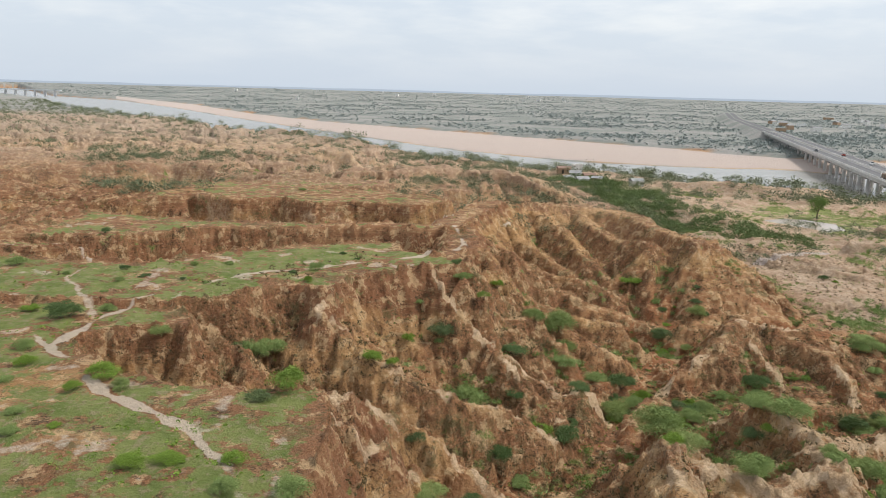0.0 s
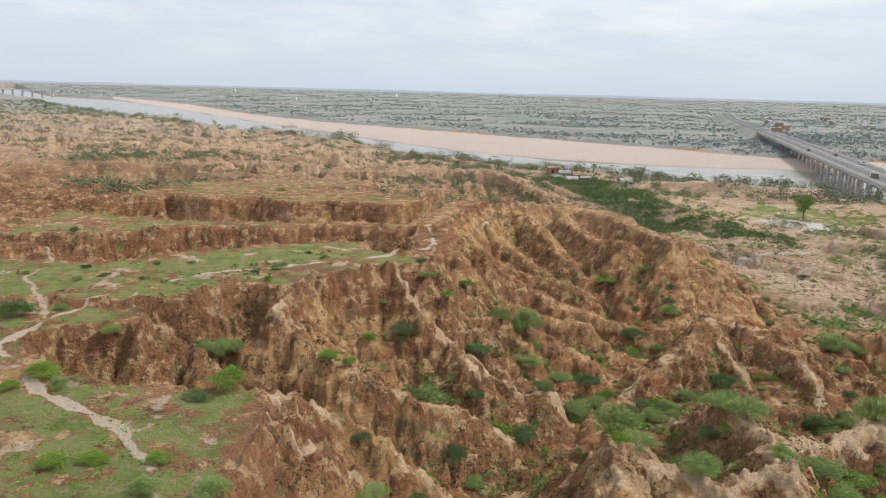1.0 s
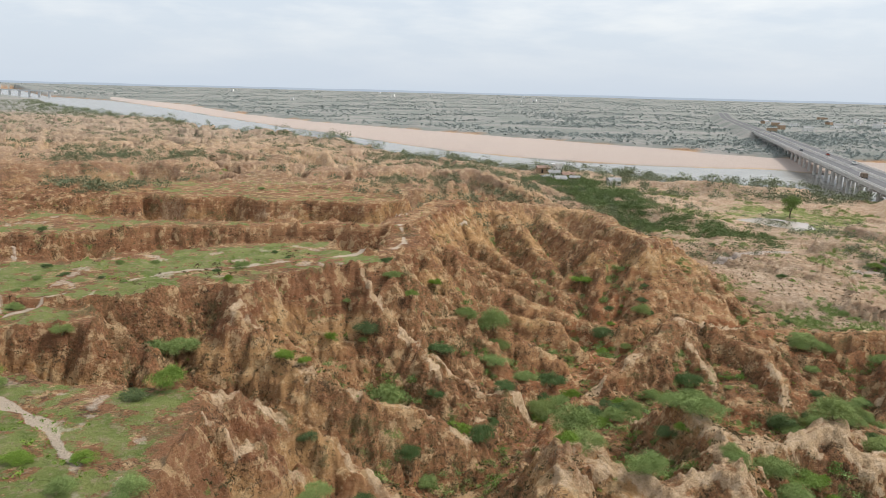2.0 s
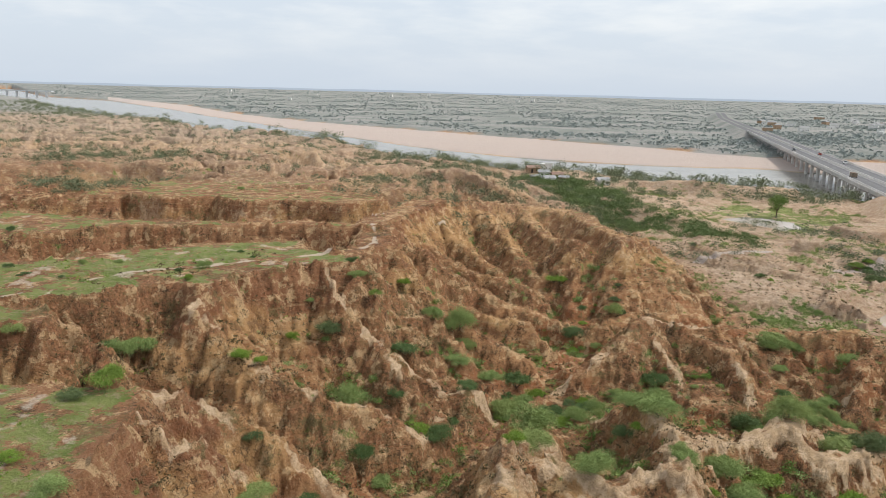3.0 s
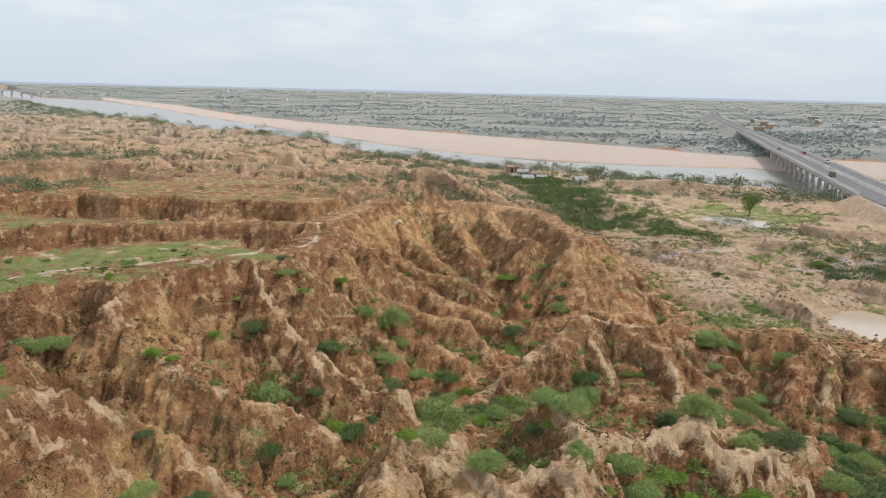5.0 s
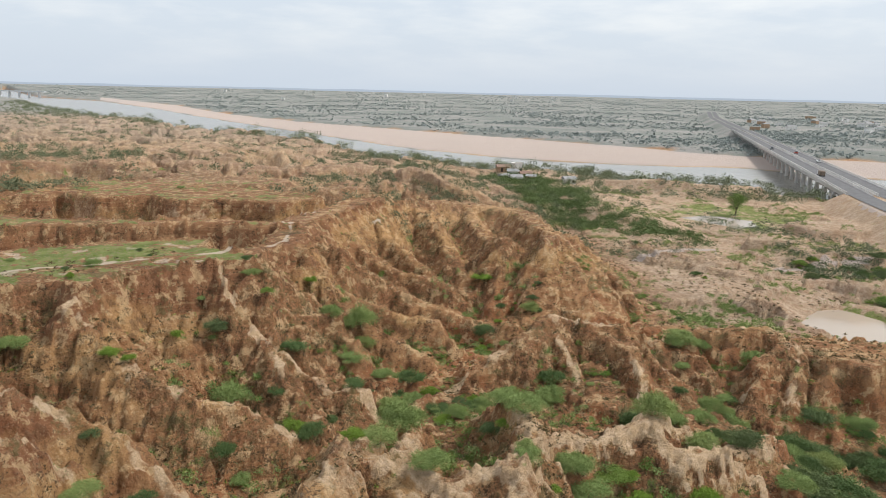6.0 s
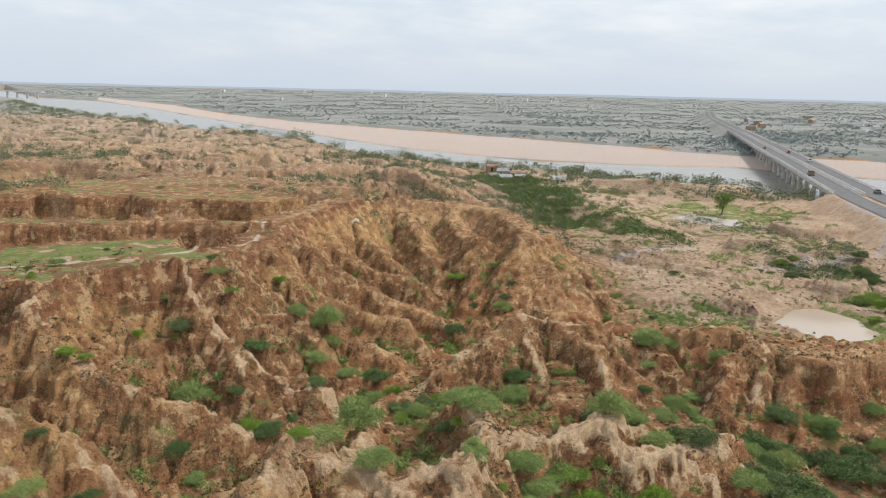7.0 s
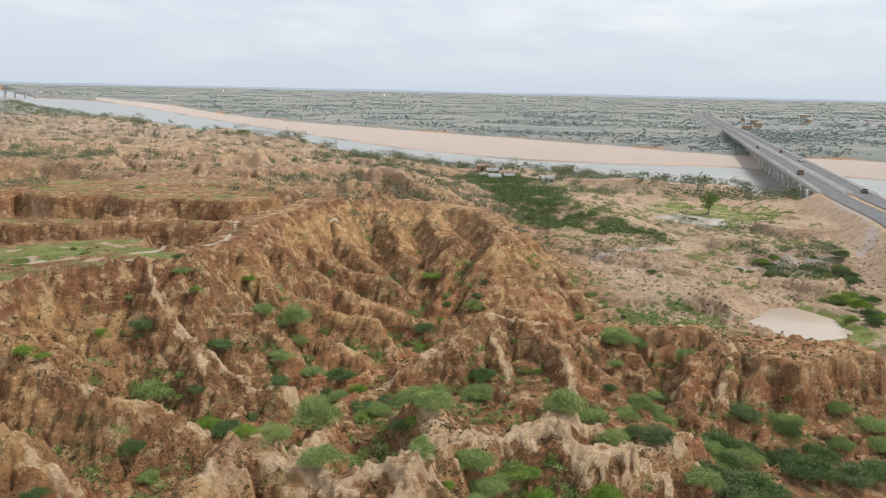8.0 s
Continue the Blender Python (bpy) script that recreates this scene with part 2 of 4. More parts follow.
TOPS_B = [
    (22.5, 1.7, [(-47, 107), (-42, 110.5), (-37, 115), (-28, 116.4), (-20, 117.5), (-10, 119), (-2, 118.5), (4, 119), (3, 122), (-8, 123.5), (-24, 122),
                 (-40, 121), (-55, 125), (-75, 128), (-75, 100), (-56, 96)]),
    (21.6, 2.6, [(-52, 140), (-57, 157), (-44, 151), (-35, 155), (-26, 148), (-19, 152), (-6, 150), (2, 156), (-4, 166), (-22, 172), (-45, 180), (-62, 178), (-62, 150)]),
    (22.2, 1.5, [(-140, 178), (-115, 185), (-101, 195), (-89, 204), (-80, 212), (-66, 210), (-60, 222), (-72, 240), (-110, 250), (-160, 230)]),
]
TOPS_C = [
    (20.6, 1.5, [(-125, 150), (-101, 155), (-90, 157), (-82, 154), (-75, 151), (-67, 147), (-59, 139), (-55, 146), (-60, 160), (-75, 172), (-120, 172)]),
    (19.5, 1.6, [(-58, 190), (-48, 188), (-36, 190), (-22, 193), (-14, 199), (-24, 208), (-46, 208)]),
    (18.6, 1.6, [(-100, 300), (-80, 312), (-60, 318), (-40, 310), (-45, 330), (-90, 335)]),
    (18.2, 1.8, [(-16, 195), (-3, 195), (8, 200), (16, 210), (2, 222), (-12, 220), (-22, 210)]),
]
TOPS_D = [
    (9.9, 1.6, [(78, 104), (86, 104.5), (98, 102), (99, 97), (91, 95.5), (85, 91.8), (80, 95)]),
    (8.2, 1.5, [(68.4, 127.1), (72.6, 129.4), (76.5, 128.3), (80.7, 129.9), (84.1, 134.9), (79.7, 133.3), (75.6, 134.4), (71.3, 132.1)]),
    (8.4, 1.6, [(86.1, 131.7), (89.4, 130.5), (94.7, 133.0), (98.6, 138.0), (93.1, 135.5), (89.7, 136.7)]),
    (7.6, 1.6, [(101.2, 144.5), (108.7, 146.8), (112.3, 144.5), (119.4, 146.7), (123.4, 150.7), (116.0, 148.5), (112.3, 150.8), (104.6, 148.5)]),
    (7.6, 1.3, [(92, 152), (99, 153), (100, 158), (93, 158)]),
    (7.4, 1.8, [(134, 221), (142, 228), (152, 228), (162, 222), (160, 214), (150, 210), (139, 212)]),
    (7.9, 1.8, [(74, 214), (80, 201), (86, 191), (94, 187), (97, 192), (90, 202), (84, 214)]),
    (7.2, 1.2, [(112, 196), (124, 192), (130, 199), (118, 204)]),
]
TOPS = TOPS_A + TOPS_B + TOPS_C + TOPS_D

# crests: half width of the top, steepness, points with heights
CRESTS_A = [
    (2.4, 0.75, [(1, 96, 22.3), (3, 108, 21.8), (3, 119, 22.1), (1, 131, 21.4), (4, 144, 20.6), (10, 161, 20.8), (20, 179, 18.5), (34, 190, 16.2), (47, 183, 15.7), (49, 178, 15.4)]),
    (0.4, 0.8, [(3.5, 93.5, 21.6), (7, 95.5, 18), (11.8, 97, 15.3), (16, 97, 13.2), (22, 96, 10.8), (28, 94.5, 7.6)]),
    (0.4, 0.8, [(3, 91, 21), (4.6, 89.6, 18.8), (7.8, 91.3, 16.1), (12.9, 94.3, 14.6), (15.6, 91, 12.4), (18.6, 87, 9)]),
    (0.4, 0.75, [(4, 107, 21), (7, 108.6, 18.5), (12, 107.5, 14.9), (17.6, 107.3, 12.6), (21, 105.4, 11.7), (26, 104, 11.5), (29.5, 101.5, 8.6)]),
]
CRESTS_B = [
    (0.5, 0.75, [(3, 118, 22), (7, 116, 21), (11, 114.6, 19.6), (14.6, 115.3, 16.8), (20, 115.7, 13.1), (25.6, 112.7, 11.2), (31, 110.4, 10.2), (38, 106.6, 10.2)]),
    (0.5, 0.75, [(2, 131, 21), (6, 135, 18.4), (9.4, 137.5, 16.6), (14, 134, 14.2), (20, 128, 12.6), (26.5, 125.8, 12.4), (30, 122, 10)]),
    (0.5, 0.75, [(10, 160, 20.4), (13.5, 152.5, 17.4), (16, 147.5, 15.2), (21, 141, 13), (24, 136, 11.6)]),
    (0.5, 0.7, [(20, 178, 18.2), (24, 165, 16.6), (26.5, 158, 15.7), (28.5, 149, 13.4), (30, 141, 12.1), (32.5, 135, 10.4)]),
    (0.6, 0.7, [(34, 189, 16), (35, 170, 15.2), (36.6, 152, 14.8), (39, 143, 16.4), (39.8, 136, 17.6), (37, 133, 14.6), (34, 131.5, 12.6), (32, 127.5, 9.8)]),
    (1.2, 0.8, [(47, 182, 15.6), (50, 165, 15.2), (53, 150, 15.8), (52.5, 142, 17.2), (48.4, 136, 18.4), (45, 129.5, 19.1)]),
]
CRESTS_C = [
    (0.4, 0.8, [(44.4, 128.6, 19.2), (42.5, 126.4, 16.6), (39.7, 124.4, 13), (36.6, 118.6, 9.6)]),
    (2.2, 0.8, [(45.4, 128.6, 18.2), (45.8, 125, 14.3), (44.2, 117, 11.1), (43.5, 112, 9.4)]),
    (2.2, 0.8, [(48.5, 135, 18), (49.6, 125, 14.3), (50.2, 121, 12.8), (50, 115, 10)]),
    (2.2, 0.8, [(51, 137, 17.2), (54, 129, 14), (55, 123.4, 12.1), (55.5, 117, 9.6)]),
    (0.6, 0.78, [(53, 141, 17), (57, 134, 14.2), (59.2, 127.4, 12.5), (61.6, 122, 8.9)]),
]
CRESTS_D = [
    (0.4, 0.75, [(-13.5, 77, 21), (-11.2, 75.7, 20.2), (-8.7, 73.9, 17.5), (-4.9, 71.1, 16.1), (-0.7, 70, 14.8), (4, 69.3, 13.4), (8, 70.1, 11.8), (12.6, 70.6, 9)]),
    (0.4, 0.75, [(-1, 90.5, 21.3), (2.6, 86.6, 17.6), (5.7, 85, 15), (9.8, 79, 11.9), (13.6, 76, 9)]),
    (0.4, 0.8, [(5.7, 85, 14.9), (11, 83, 11.4), (14.5, 81.3, 9.7), (18.4, 81.9, 9.9), (20.5, 80, 7.6)]),
    (0.4, 0.85, [(-9, 54, 21), (-5.4, 56.4, 19), (-3, 57.3, 16.8), (0, 58, 15.4), (3, 57.4, 12.6), (6, 55.5, 9.5)]),
    (0.4, 0.9, [(-7.5, 48, 21.2), (-4.8, 47.8, 19.4), (-3.7, 51.5, 18), (-2, 52.5, 15.4), (2, 50, 11)]),
    (0.4, 0.9, [(-24.5, 70, 21), (-20.2, 69.3, 18.8), (-18.4, 66, 17)]),
]
CRESTS_E = [
    (0.5, 0.8, [(19.5, 38, 13), (18.6, 48.9, 16.2), (18.5, 53.4, 16.3), (19.2, 56.5, 16.6), (21, 56, 15.3), (23.6, 55.6, 14.3), (26.3, 54.9, 13.9), (28.5, 54.7, 13.8), (30.5, 55.3, 14.1),
                (33, 54.5, 14.8), (34.7, 58.6, 14.3), (36.4, 63, 14), (36, 67, 13.3), (35.3, 71.4, 13.2), (33, 75, 10.5), (31, 79, 7.8)]),
    (0.4, 0.8, [(19.2, 56.5, 16.4), (21.6, 58, 15.6), (23.4, 59.5, 13.6), (24.6, 64, 11), (24.6, 71, 10.6), (24.5, 75, 8.6)]),
    (0.5, 0.8, [(36.5, 62.5, 13.9), (39.3, 63.6, 13.1), (42.4, 65.9, 12.4), (44.8, 66, 12.7), (48.3, 67.4, 13.5), (50.2, 69.3, 12.9), (52, 70, 11.4), (53.8, 68.8, 10), (57, 69.5, 9),
                (60.8, 71.2, 9.6), (65, 76, 7.8), (66, 79, 5)]),
    (0.4, 0.85, [(48.4, 67, 13.3), (50.8, 64.7, 11.6), (55.7, 66.2, 10.6), (58, 66, 8.4)]),
    (0.4, 0.8, [(33, 54.5, 14.6), (36.4, 52, 12.4), (40, 46, 10)]),
]
CRESTS_F = [
    (0.4, 0.75, [(28, 88.5, 6.8), (31.7, 90.7, 8.6), (34.9, 92.8, 10.5), (38, 94, 12.1), (40.7, 98.5, 12.4), (43.7, 101.2, 13.6), (47, 101.8, 12.4), (50.2, 100.7, 12), (54.2, 101.6, 12),
                 (55.8, 96.7, 10.6), (58, 94.8, 8.6), (59.5, 91, 6.5)]),
    (0.4, 0.8, [(43.7, 101, 13.2), (44.6, 96, 10.4), (45.5, 91.5, 8.4), (45, 88, 6.8)]),
    (0.4, 0.8, [(50.3, 100.4, 11.7), (53.6, 95.4, 11), (53.4, 88.3, 9), (52, 84.5, 6)]),
    (0.5, 0.65, [(54.2, 101.6, 11.8), (59.8, 100.8, 9.8), (65.3, 105.3, 10.4), (70.5, 103.7, 11.3), (75.7, 103.7, 11.5), (78.3, 100.5, 10.7)]),
    (0.5, 0.7, [(78.3, 100.5, 10.8), (75.6, 97.4, 10.5), (73, 95.6, 9.9), (69.2, 92.3, 8.6), (67, 89.6, 5.6)]),
    (0.5, 0.8, [(79, 99.6, 10.4), (76.4, 93.8, 8.9), (74, 89.8, 5.6)]),
]
CRESTS_G = [
    (0.5, 0.9, [(82, 95, 9.6), (78, 91.3, 7.7), (77, 88.5, 4)]),
    (0.4, 0.8, [(61, 101, 9.6), (64.7, 98.8, 8.3), (67.2, 95.6, 6.2)]),
    (0.6, 1.1, [(86, 92, 9), (86.5, 89.5, 4.4), (87, 86, 1)]),
    (3.0, 0.5, [(88, 322, 7), (100, 312, 9), (119, 301, 10.6), (140, 297, 9.4), (158, 303, 8.6), (170, 312, 7.4)]),
]
CRESTS = CRESTS_A + CRESTS_B + CRESTS_C + CRESTS_D + CRESTS_E + CRESTS_F + CRESTS_G

# gullies: half width of the bed, steepness of the sides, points with the bed's height
GULLIES_A = [
    (0.8, 1.3, [(-31.5, 63.2, 20), (-28, 61.5, 18.2), (-22, 62, 17), (-13, 63, 16), (-6, 63.5, 13), (2, 63, 10), (9, 63.5, 8.2), (13, 66, 7.4)]),
    (0.6, 1.0, [(-17, 76.5, 18.4), (-16, 71, 16.6), (-13, 66, 15.8)]),
    (0.6, 0.9, [(-2, 78.5, 15.4), (3, 75.5, 11.8), (9, 73.5, 9), (13, 72.6, 8)]),
    (0.8, 0.9, [(10, 101, 13.4), (15, 100.5, 11), (22, 100.2, 8.8), (28, 98, 7.2), (29, 92, 6.7), (25, 86.5, 6.5), (22, 83.6, 6.4), (20, 77, 6.6), (16, 70, 6.8), (11, 60, 6.8), (8, 45, 6.3), (10, 25, 5.5)]),
]
GULLIES_B = [
    (0.7, 0.8, [(12, 121, 15.6), (22, 120.4, 11.6), (31, 116, 9.6), (35, 112.5, 9), (34, 104, 8), (31, 97.5, 7)]),
    (0.6, 0.9, [(43.4, 136.6, 16), (40.8, 129.4, 12.4), (37.2, 122.4, 9.4), (34.6, 114, 8.8)]),
    (0.6, 0.8, [(20, 135.2, 11.4), (27, 132, 10.4), (32.5, 128.6, 9.3), (35, 120, 9)]),
    (0.8, 0.8, [(28, 89, 6.6), (33, 85, 6.6), (42, 82.5, 6.2), (50, 81.5, 5.4), (60, 86.5, 4.4), (71, 84, 2.4), (80, 80, 0)]),
    (1.0, 0.9, [(27, 82, 6.8), (28.4, 72, 8.6), (28.6, 65, 10)]),
]
GULLIES_C = [
    (0.8, 1.0, [(44, 78, 6.6), (42, 72, 8.4)]),
    (0.6, 0.9, [(57.5, 99, 8.6), (62, 94, 5.6), (64, 89, 4.4)]),
    (0.6, 0.9, [(67.5, 100, 8), (67, 93.4, 5.3), (65, 87, 3.8)]),
    (1.0, 1.4, [(-62, 103, 20.6), (-46, 102.5, 20.2), (-33, 109.5, 20), (-20, 112.5, 20), (-10, 113.5, 20), (-3, 112, 20.8)]),
    (2.0, 0.9, [(-90, 142, 16), (-58, 143, 14), (-30, 142.5, 14), (-12, 142, 15), (-6, 141, 17)]),
]
GULLIES = GULLIES_A + GULLIES_B + GULLIES_C


def badlands(X, Y):
    """The dissected land away from the described crests: flat tops, cliffs, then rilled slopes."""
    wx, wy = X + 14 * gnoise(X / 42, Y / 42, 5) + 4 * gnoise(X / 11, Y / 11, 7), Y + 14 * gnoise(X / 42, Y / 42, 6) + 4 * gnoise(X / 11, Y / 11, 8)
    r = 0.5 * ridged(wx, wy, 60, 4, 9) + 0.5 * ridged(wx, wy, 27, 4, 10)
    left = step(70, 10, X)
    top = (21.0 - 7.0 * step(220, 460, Y) - 10.5 * step(450, 1300, Y)) * left + 7.5 * (1 - left)
    low = (10.0 - 6.0 * step(180, 420, Y) - 1.5 * step(450, 1300, Y)) * left + 5.4 * (1 - left)
    k = np.clip((r - 0.36) * 2.1, 0, 1)
    top = top - 5.5 * step(-75, -15, X) * step(225, 300, Y) * left
    k = 0.3 * k + 0.35 * step(0.34, 0.42, k) + 0.35 * step(0.66, 0.74, k)
    return low + (top - low) * k + 0.6 * fbm(X, Y, 12, 3, 3)


def land(X, Y):
    """Ground before running water has cut it."""
    WX = X + 0.75 * fbm(X, Y, 5, 3, 21)
    WY = Y + 0.75 * fbm(X, Y, 5, 3, 22)
    floor = 8.6 - 3.4 * step(84, 112, X) - 9.0 * np.exp(-(((X - 88) / 24) ** 2 + ((Y - 72) / 22) ** 2))
    hills = step(2, 12, X) * step(78, 66, X) * step(50, 62, Y) * step(142, 128, Y)
    floor = floor + hills * (3.4 * (ridged(X + 3 * gnoise(X / 8, Y / 8, 26), Y, 19, 3, 27) - 0.62) - 0.8)
    floor = floor - 1.5 * step(60, 40, Y) + 0.5 * fbm(X, Y, 25, 3, 4)
    floor = floor - 3.0 * np.exp(-(((X - 101) / 13) ** 2 + ((Y - 115) / 9) ** 2))
    floor = floor - 2.2 * np.exp(-(((X - 118) / 22) ** 2 + ((Y - 228) / 24) ** 2))
    floor = floor - 1.3 * np.exp(-(((X - 105) / 10) ** 2 + ((Y - 131) / 9) ** 2))
    h = floor
    off = step(172, 205, Y + 0.1 * X)
    off = np.maximum(off * step(100, 40, X), 0.55 * step(165, 240, Y) * step(18, 34, np.hypot(X - 120, (Y - 234) * 0.8)))
    h = h * (1 - off) + badlands(X, Y) * off
    west = step(-44, -60, X) * step(190, 150, Y)
    h = np.maximum(h, (19.6 + 1.2 * fbm(X, Y, 24, 3, 28)) * west + h * (1 - west))
    # low scarps across the flats
    t = fbm(X + 5 * gnoise(X / 9, Y / 9, 25), Y, 34, 3, 23)
    flats = step(58, 74, X) * step(106, 122, Y) * step(300, 240, Y) * step(16, 26, np.hypot(X - 121, (Y - 236) * 0.8)) * step(10, 18, np.hypot(X - 105, Y - 130))
    h = h + flats * (1.2 * step(0.0, 0.06, t) + 1.0 * step(0.2, 0.25, t) - 0.9)
    for half, slope, pts in CRESTS:
        d, z = line_near(WX, WY, pts)
        d = np.maximum(d - half, 0)
        h = np.maximum(h, z - 1.3 * slope * d * (0.7 + 0.3 * step(0, 2.5, d)))
    for z, slope, poly in TOPS:
        d = area(WX, WY, poly)
        edge = np.maximum(d, 0)
        fall = slope * np.minimum(edge, 3.2) * 1.25 + 0.72 * np.maximum(edge - 3.2, 0)
        h = np.maximum(h, np.where(edge > 0, z, z + 0.25 * fbm(X, Y, 11, 3, 8) * step(0, -4, d)) - fall)
    for half, slope, pts in GULLIES:
        d, z = line_near(WX, WY, pts)
        h = np.minimum(h, z + slope * np.maximum(d - half, 0) ** 1.15)
    return h


# running water: drops go down the slope and cut rills where many of them pass
CELL, X0, X1, Y0, Y1 = 0.28, -66.0, 138.0, 30.0, 206.0
gx, gy = np.meshgrid(np.arange(X0, X1, CELL), np.arange(Y0, Y1, CELL))
GH = land(gx, gy)
NY, NX = GH.shape


def blur(a, n=1):
    for _ in range(n):
        p = np.pad(a, 1, mode="edge")
        a = (p[:-2, 1:-1] + p[2:, 1:-1] + p[1:-1, :-2] + p[1:-1, 2:] + 4 * a) / 8
    return a


def lookup(a, x, y):
    i, j = np.clip(x, 0, NX - 1.001), np.clip(y, 0, NY - 1.001)
    i0, j0 = i.astype(np.int64), j.astype(np.int64)
    u, v = i - i0, j - j0
    return (a[j0, i0] * (1 - u) + a[j0, i0 + 1] * u) * (1 - v) + (a[j0 + 1, i0] * (1 - u) + a[j0 + 1, i0 + 1] * u) * v


def wide(a, r):
    """Mean over a square of 2 r + 1 cells, twice."""
    for _ in range(2):
        for ax in (0, 1):
            p = np.concatenate([np.repeat(a.take([0], ax), r + 1, ax), a, np.repeat(a.take([-1], ax), r, ax)], ax)
            c = np.cumsum(p, ax)
            n = a.shape[ax]
            a = (c.take(range(2 * r + 1, 2 * r + 1 + n), ax) - c.take(range(0, n), ax)) / (2 * r + 1)
    return a


rng = np.random.default_rng(11)
sy, sx = np.gradient(blur(GH, 3), CELL)
GH += (0.8 * (ridged(gx + 2 * gnoise(gx / 5, gy / 5, 44), gy, 7, 4, 40) - 0.5) + 0.6 * fbm(gx, gy, 2.2, 4, 41)) * step(0.15, 0.6, np.hypot(sx, sy))
GH += 0.25 * fbm(gx, gy, 4, 3, 42)
for turn in range(8):
    sy, sx = np.gradient(blur(GH, 1), CELL)
    px, py = rng.uniform(1, NX - 2, 130000), rng.uniform(1, NY - 2, 130000)
    vx, vy = np.zeros_like(px), np.zeros_like(px)
    passed = np.zeros(GH.size)
    for k in range(80):
        dx, dy = -lookup(sx, px, py), -lookup(sy, px, py)
        vx, vy = 0.35 * vx + dx, 0.35 * vy + dy
        n = np.hypot(vx, vy) + 1e-6
        px, py = np.clip(px + vx / n * 0.8, 1, NX - 2), np.clip(py + vy / n * 0.8, 1, NY - 2)
        steep = np.minimum(np.hypot(dx, dy), 1.2)
        passed += np.bincount(py.astype(np.int64) * NX + px.astype(np.int64), steep, GH.size)
    cut = np.minimum(np.log1p(passed.reshape(GH.shape) * 0.5), 3.8)
    GH -= 0.05 * (0.7 * cut + 0.3 * blur(cut, 1)) * step(0.25, 0.75, np.hypot(sx, sy))
# hard layers stand out as ledges
sy, sx = np.gradient(GH, CELL)
GH += 0.22 * np.sin(GH * 3.1 + 2.5 * fbm(gx, gy, 14, 2, 43)) * step(0.4, 0.9, np.hypot(sx, sy))
BUMP = GH - wide(GH, 13)
LINES = GH - wide(GH, 3)
sy, sx = np.gradient(GH, CELL)
STEEP = blur(np.hypot(sx, sy), 2)


def shape(X, Y):
    """Height of the finished ground at arrays X, Y, with its steepness and how far it stands out."""
    i, j = (X - X0) / CELL, (Y - Y0) / CELL
    inner = step(0, 30, i) * step(NX - 1, NX - 31, i) * step(0, 12, j) * step(NY - 1, NY - 45, j)
    h = land(X, Y)
    outside = h + (2.6 * (ridged(X, Y, 17, 4, 51) - 0.55)) * step(6, 11, h)
    h = outside * (1 - inner) + lookup(GH, i, j) * inner
    steep = lookup(STEEP, i, j) * inner + (0.35 + 0.5 * step(7, 12, h)) * (1 - inner)
    out = (lookup(BUMP, i, j) + 3.5 * np.maximum(lookup(LINES, i, j) - 0.04, 0)) * inner
    rough = np.clip(steep, 0, 1.2)
    h = h + rough * (0.7 * (ridged(X + 0.6 * gnoise(X, Y, 64), Y, 3.4, 4, 61) - 0.5) + 0.75 * (ridged(X, Y + 0.4 * gnoise(X, Y, 65), 1.4, 3, 66) - 0.5) + 0.5 * fbm(X, Y, 0.8, 2, 62)) + 0.03 * fbm(X, Y, 1.5, 2, 63)
    # river, sand and the plain beyond
    river = area(X + 8 * fbm(X, Y, 60, 3, 71), Y + 8 * fbm(X, Y, 60, 3, 72), RIVER)
    beyond = step(-10, 10, line_side(X, Y))
    shore = np.maximum(river, 0)
    sand = area(X, Y, SAND)
    plain = 0.4 + 0.02 * np.minimum(shore, 60) + 2.2 * step(-4, 14, sand) * step(0, 30, shore) + 0.8 * fbm(X, Y, 70, 4, 73) * step(10, 80, shore)
    plain = plain + 30 * np.clip((Y - 1400) / 3500, 0, 1.1) ** 1.3 + 2.5 * fbm(X, Y, 900, 3, 74) * step(900, 2200, Y)
    h = h * (1 - beyond) + plain * beyond
    bank = step(0, 14, shore) * (1 - beyond) + step(0, 5, shore) * beyond
    h = np.where(river > 0, -0.3 + (h + 0.3) * bank, -0.3 - np.minimum(-river * 0.12, 2.2))
    return h, steep, out, river, beyond, sand


def line_side(X, Y):
    """Positive on the river's far side."""
    mid = [(-2550, 4100), (-1090, 2035), (-640, 1440), (-350, 985), (-190, 780), (-70, 620), (40, 480), (120, 430), (200, 395), (280, 337), (450, 262), (950, 100)]
    xs, ys = np.array([p[0] for p in mid], float), np.array([p[1] for p in mid], float)
    return Y - np.interp(X, xs, ys)


def ground_at(x, y):
    return float(shape(np.array([float(x)]), np.array([float(y)]))[0][0])

# ---------------------------------------------------------------- building helpers
def part(name, bm, material, parent=None, label="", smooth=False):
    me = bpy.data.meshes.new(name)
    bm.to_mesh(me)
    bm.free()
    me.materials.append(material)
    if smooth:
        me.shade_smooth()
    ob = new(name, me)
    if parent:
        ob.parent = parent
    return tagged(ob, label)


def sheet(name, verts, faces, material, parent=None, label="", smooth=False):
    me = bpy.data.meshes.new(name)
    me.from_pydata(verts, [], faces)
    me.materials.append(material)
    if smooth:
        me.shade_smooth()
    ob = new(name, me)
    if parent:
        ob.parent = parent
    return tagged(ob, label)


def box(bm, m, sx, sy, sz, bevel=0.0):
    got = bmesh.ops.create_cube(bm, size=1.0, matrix=m @ Matrix.Diagonal((sx, sy, sz, 1)))
    if bevel:
        edges = list({e for v in got["verts"] for e in v.link_edges})
        bmesh.ops.bevel(bm, geom=edges, offset=bevel, segments=1, affect="EDGES")
    return bm


